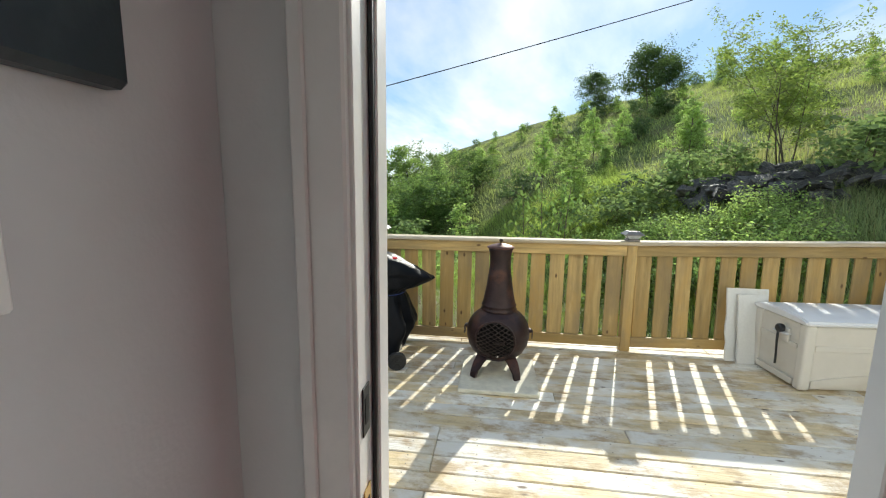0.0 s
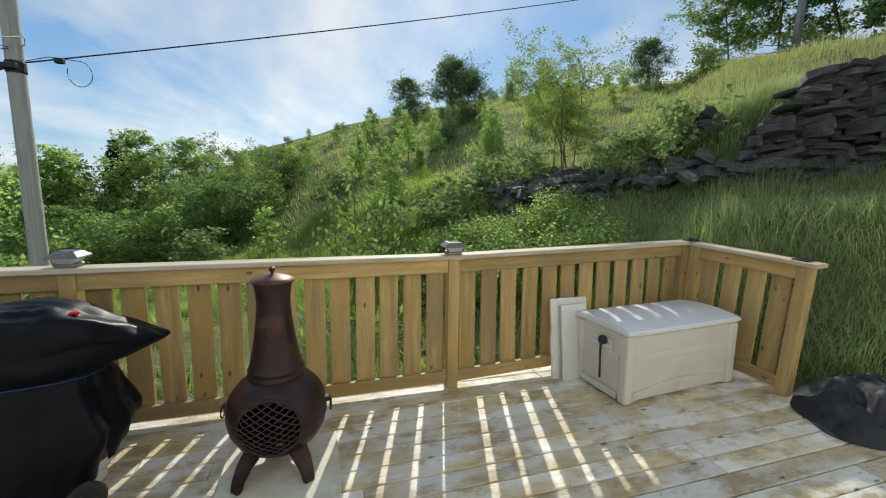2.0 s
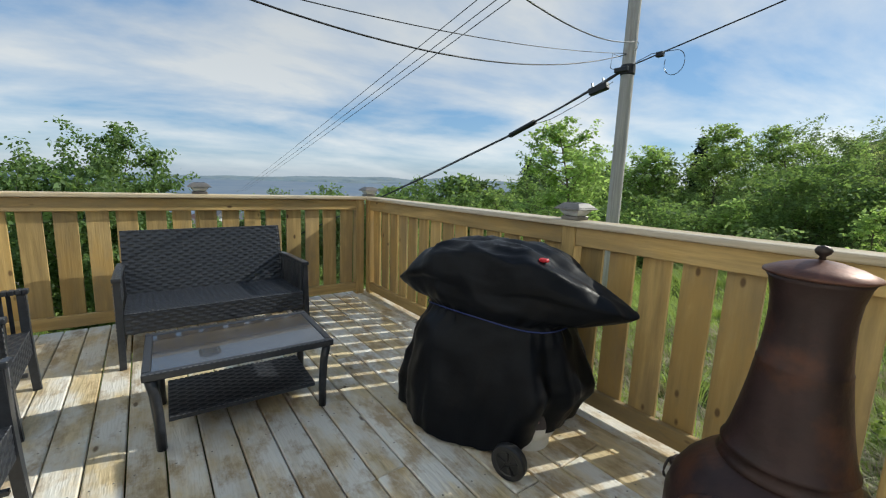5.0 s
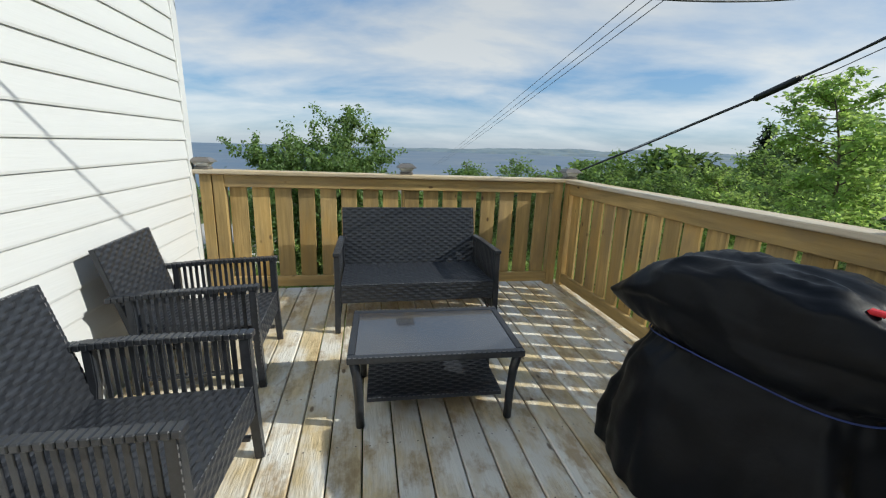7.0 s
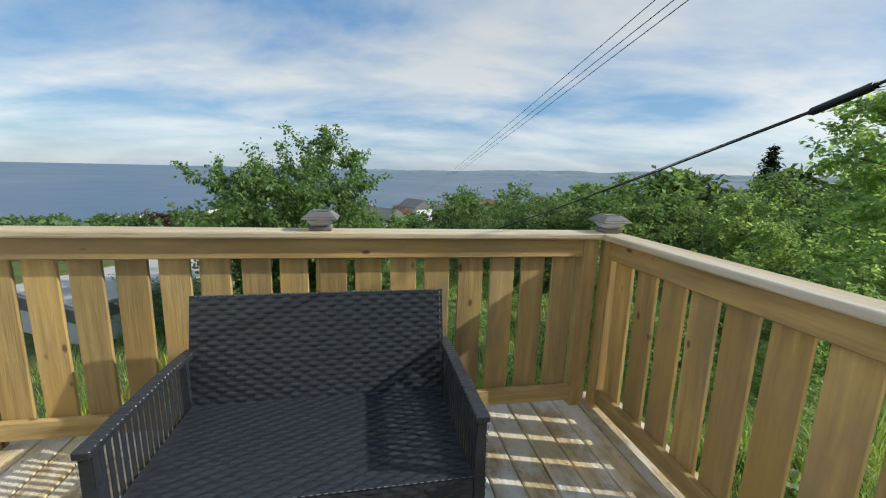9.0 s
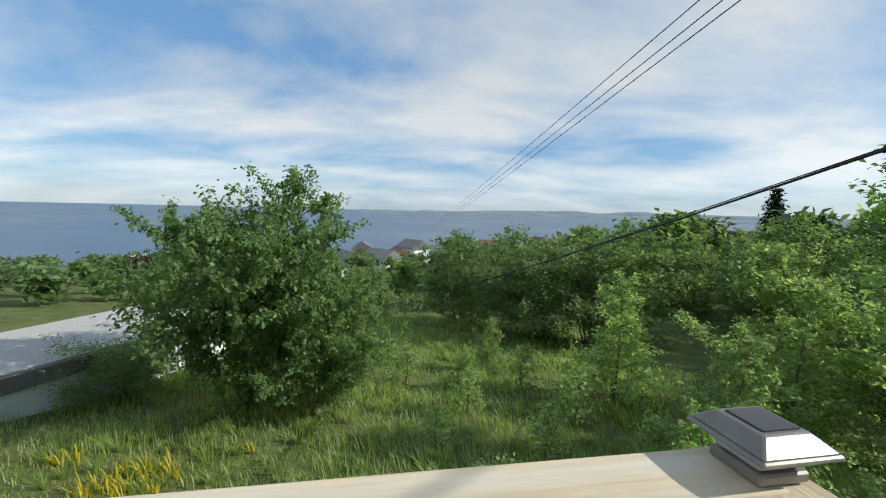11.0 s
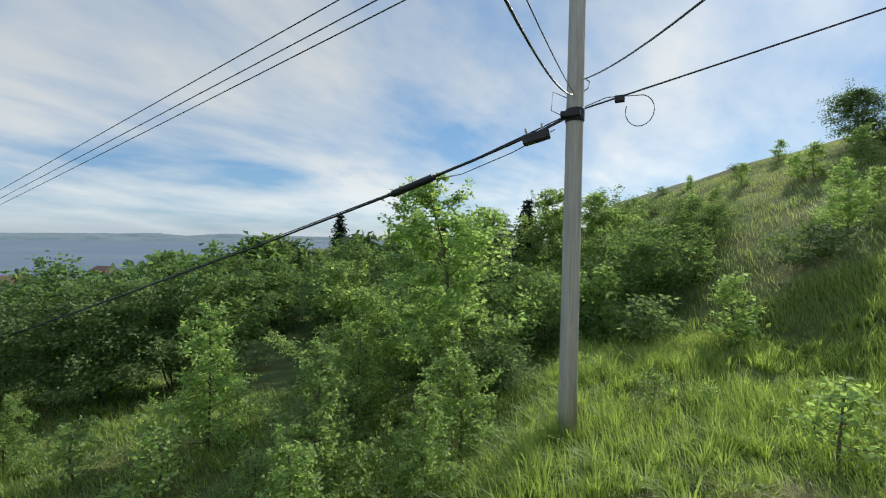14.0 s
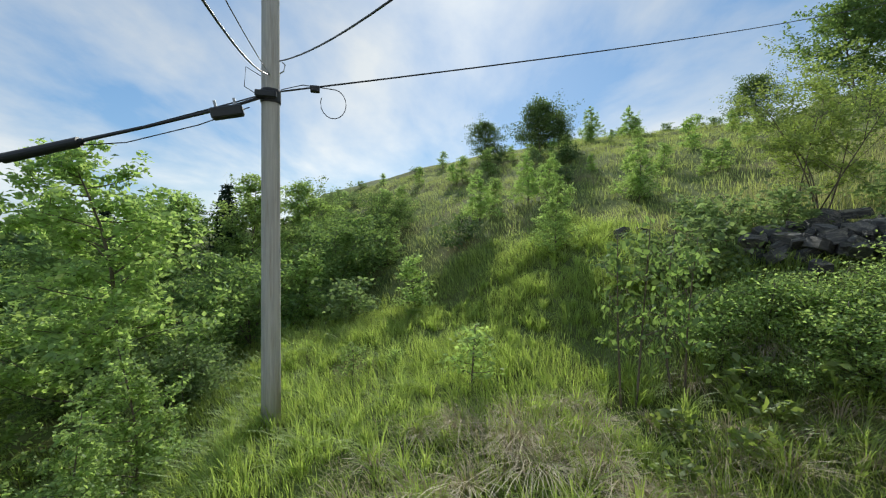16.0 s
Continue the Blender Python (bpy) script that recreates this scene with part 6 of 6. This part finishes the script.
for i in range(300):
    a = radians(rnd.uniform(-118, -30))
    d = rnd.uniform(46, 210)
    x, y = -4.5 + d * math.sin(a), -0.6 + d * math.cos(a)
    if height(x, y) > SEA + 3:
        DISTANT.append((rnd.choice(("vfar", "vfar", "vfar2")), x, y, (0.65 if a < -1.36 else 1.0) * rnd.uniform(0.5, 0.9), rnd.uniform(0, 360)))
for i in range(130):
    a = radians(rnd.uniform(-128, -97) if i < 70 else rnd.uniform(-62, -36))
    d = rnd.uniform(30, 95) if i < 70 else rnd.uniform(55, 170)
    x, y = -4.5 + d * math.sin(a), -0.6 + d * math.cos(a)
    if height(x, y) > SEA + 3:
        DISTANT.append((rnd.choice(("vfar", "vfar2")), x, y, rnd.uniform(0.35, 0.5) if i < 70 else rnd.uniform(0.75, 1.1), rnd.uniform(0, 360)))
for i in range(40):
    a = radians(rnd.uniform(-97, -78))
    d = rnd.uniform(112, 160)
    DISTANT.append((rnd.choice(("vfar", "vfar2")), -4.5 + d * math.sin(a), -0.6 + d * math.cos(a), rnd.uniform(0.34, 0.52), rnd.uniform(0, 360)))
# the woods too far off to count their trees: two kinds of crown, gathered
for k, lab in (("vfar", "distant green woods down to the shore"), ("vfar2", "distant darker trees among the green woods")):
    first = [p for p in DISTANT if p[0] == k]
    proto = plant(*first[0])
    crown = next(c.data for c in proto.children if c.name.startswith("crown"))
    co = np.empty(len(crown.vertices) * 3, np.float32)
    crown.vertices.foreach_get("co", co)
    co = co.reshape(-1, 3)
    vs = []
    for _, x, y, s, turn in first[1:]:
        mat = np.array(stand(x, y, s, turn))
        vs.append(co @ mat[:3, :3].T + mat[:3, 3])
    vs = np.concatenate(vs)
    tagged(fast_mesh("distant_woods", vs, np.arange(len(vs)).reshape(-1, 4), crown.materials[0]), lab, "woods", kind="stuff")
# shrubs over the hill: thick towards the valley wood, sparse on the open grass
for i in range(170):
    x, y = rnd.uniform(-12, 24), rnd.uniform(10.5, 31)
    open_hill = x > -3.5
    if open_hill and i % 5 > 1:
        continue
    plant(rnd.choice(("hbush", "hash", "hash", "hdark", "hash")), x, y, rnd.uniform(0.45, 1.0) if open_hill else rnd.uniform(0.6, 1.15), rnd.uniform(0, 360))
for i in range(13):
    plant(rnd.choice(("hbush", "hash", "hdark")), -6 + 28 * i / 12 + rnd.uniform(-.9, .9), 34 + rnd.uniform(-4, 3), rnd.uniform(0.5, 1.1), rnd.uniform(0, 360))
for x, y, s in ((4.9, 3.9, 1.0), (4.0, 5.8, 0.9), (5.7, 3.5, 1.1), (3.2, 6.3, 1.0), (2.2, 6.0, 1.1), (1.6, 6.8, 1.0), (6.5, 4.4, 1.0), (3.6, 7.4, 0.9), (5.9, 5.4, 0.8)):
    plant("hbush", x, y, s, x * 90)
# the weedy bank beside the deck
for i in range(64):
    u, w = rnd.uniform(0, 1), rnd.uniform(-0.9, 0.9)
    x, y = 0.9 + 2.3 * u + 0.3 * w, 4.4 - 2.0 * u + 0.9 * w
    plant("weeds", x, y, rnd.uniform(0.5, 0.85), rnd.uniform(0, 360))
for x, y, s in ((-0.25, 2.9, 0.8), (0.4, 3.2, 0.9), (-1.2, 2.9, 0.7), (0.8, 3.9, 1.0), (-0.6, 3.6, 0.8), (1.3, 3.1, 0.9), (-5.0, 1.6, 0.6)):
    plant("dock", x, y, s, x * 200)


def grass(name, label, n, x0, x1, y0, y1, tall, width, mat, seed, keep=None, lean=0.35, group=""):
    """Upright, leaning blades rooted on the ground, in one object."""
    rng = np.random.default_rng(seed)
    x, y = rng.uniform(x0, x1, n), rng.uniform(y0, y1, n)
    if keep is not None:
        k = keep(x, y, rng)
        x, y = x[k], y[k]
    n = len(x)
    z = height(x, y) - 0.02
    h = tall * rng.uniform(0.45, 1.25, n) * (0.75 + 0.5 * np.sin(x * 1.7 + np.sin(y * 1.3)) * np.sin(y * 1.9))
    az = rng.uniform(0, 2 * np.pi, n)
    wd = np.stack([0.8 + 0.3 * np.sin(y * 0.6 + x * 0.4), 0.5 + 0 * x], -1)
    d = np.stack([np.cos(az), np.sin(az)], -1) * 0.7 - wd * 0.5
    l = (lean * h)[:, None] * d * rng.uniform(0.4, 1.5, n)[:, None]
    s = np.stack([-np.sin(az), np.cos(az), np.zeros(n)], -1) * (width * rng.uniform(0.7, 1.3, n))[:, None]
    b = np.stack([x, y, z], -1)
    mid = b + np.concatenate([l * 0.35, (h * 0.62)[:, None]], 1)
    tip = b + np.concatenate([l, h[:, None]], 1)
    v = np.stack([b - s, b + s, mid + s * 0.8, mid - s * 0.8, tip], 1).reshape(-1, 3)
    i = np.arange(n)[:, None] * 5
    f = np.concatenate([i + np.array([[0, 1, 2]]), i + np.array([[0, 2, 3]]), i + np.array([[3, 2, 4]])])
    ob = fast_mesh(name, v, f, mat)
    return tagged(ob, label, "grass", kind="stuff")


def tufts(name, label, clumps, per, x0, x1, y0, y1, tall, width, mat, seed, keep=None, droop=1.0):
    """Clumps of long blades that rise from one root and arch over, downhill for the most part."""
    rng = np.random.default_rng(seed)
    cx, cy = rng.uniform(x0, x1, clumps), rng.uniform(y0, y1, clumps)
    if keep is not None:
        k = keep(cx, cy, rng)
        cx, cy = cx[k], cy[k]
    size = np.repeat(rng.uniform(0.6, 1.3, len(cx)), per)
    x, y = np.repeat(cx, per), np.repeat(cy, per)
    n = len(x)
    az = rng.uniform(0, 2 * np.pi, n)
    r = rng.uniform(0, 0.09, n) * size
    x, y = x + np.cos(az) * r, y + np.sin(az) * r
    d = np.stack([np.cos(az) - 0.25, np.sin(az) - 0.45], -1) * rng.uniform(0.4, 1.2, n)[:, None]
    h = tall * size * rng.uniform(0.6, 1.2, n)
    side = np.stack([-np.sin(az), np.cos(az), np.zeros(n)], -1) * (width * rng.uniform(0.7, 1.3, n))[:, None]
    base = np.stack([x, y, height(x, y) - 0.02], -1)
    rows = []
    for f, w in ((0.0, 1.0), (0.35, 1.0), (0.7, 0.8), (1.0, 0.35)):
        out = d * (h * (0.25 * f + 0.75 * droop * f * f))[:, None]
        up = h * (f * 1.15 - 0.75 * droop * f ** 2.4)
        p = base + np.concatenate([out, np.maximum(up, 0.0)[:, None]], 1)
        rows += [p - side * w, p + side * w]
    v = np.stack(rows, 1).reshape(-1, 3)
    i = np.arange(n)[:, None] * 8
    f = np.concatenate([i + np.array([[a, a + 1, a + 3, a + 2]]) for a in (0, 2, 4)])
    return tagged(fast_mesh(name, v, f, mat), label, "grass", kind="stuff")


dry = lambda x, y: (np.sin(x * 2.1 + 0.7 + np.sin(y * 3.1)) * np.sin(y * 2.7 + x * 1.3) + 0.5 * np.sin(x * 5.3 + y * 4.1) * np.sin(y * 6.2 - x * 2) > 0.22) & (y < 4.9) & (x > -4.6) & (x < 1.6)
off_deck = lambda x, y, rng: ~((x < 3.4) & (y < 0.25) & (x > -5.4))
grass("meadow_grass", "long bright green grass blown by the wind", 72000, -9, 3.2, 0.3, 13, 0.33, 0.0055, M["grass"], 1, lambda x, y, rng: ~(dry(x, y) & (rng.uniform(0, 1, len(x)) < 0.35)), lean=0.8)
grass("hill_grass", "rough green grass over the hillside", 92000, -14, 24, 5, 36, 0.27, 0.0085, M["grass_hill"], 2, lambda x, y, rng: (y > 10) | (x > 3.0), lean=1.0)
grass("field_grass", "green grass of the sloping field below the deck", 52000, -27, -7, -9, 9, 0.28, 0.008, M["grass"], 3, lean=0.7)
grass("bank_grass", "tall seeding grass beside the deck", 52000, 2.6, 8.0, -3, 5, 0.34, 0.0038, M["grass_grey"], 4, off_deck, lean=1.2)
patch = lambda x, y, rng: dry(x + rng.normal(size=len(x)) * 0.15, y + rng.normal(size=len(x)) * 0.15)
grass("dry_grass", "bleached dry grass below the railing", 14000, -4.6, 1.6, 1.0, 4.9, 0.3, 0.0038, M["straw"], 5, patch, lean=1.5)
tufts("dry_tufts", "bleached dry grass tufts arching over below the railing", 260, 62, -4.6, 1.8, 1.0, 4.9, 0.46, 0.0034, M["straw"], 15, patch, 1.05)
tufts("green_tufts", "lush bright green grass tufts in the meadow", 760, 34, -6.2, 3.0, 1.0, 11, 0.4, 0.0055, M["grass"], 16, None, 0.55)
tufts("field_tufts", "bright grass tufts in the sloping field", 520, 28, -22, -7, -7, 8, 0.36, 0.008, M["grass"], 17, None, 0.5)
grass("seed_heads", "pale seeding grass on the bank above the stones", 14000, 3.5, 14, 1.0, 9, 0.5, 0.005, M["seed"], 6, lambda x, y, rng: rng.uniform(0, 1, len(x)) < 0.7)
blooms = lambda x, y, rng: np.sin(x * 2.3) * np.sin(y * 1.9 + 1) > 0.15
tufts("yellow_flowers", "small yellow flowers in the grass of the field", 160, 9, -12.5, -9.5, -6.5, -2.5, 0.3, 0.012, M["flower"], 18, blooms, 0.4)
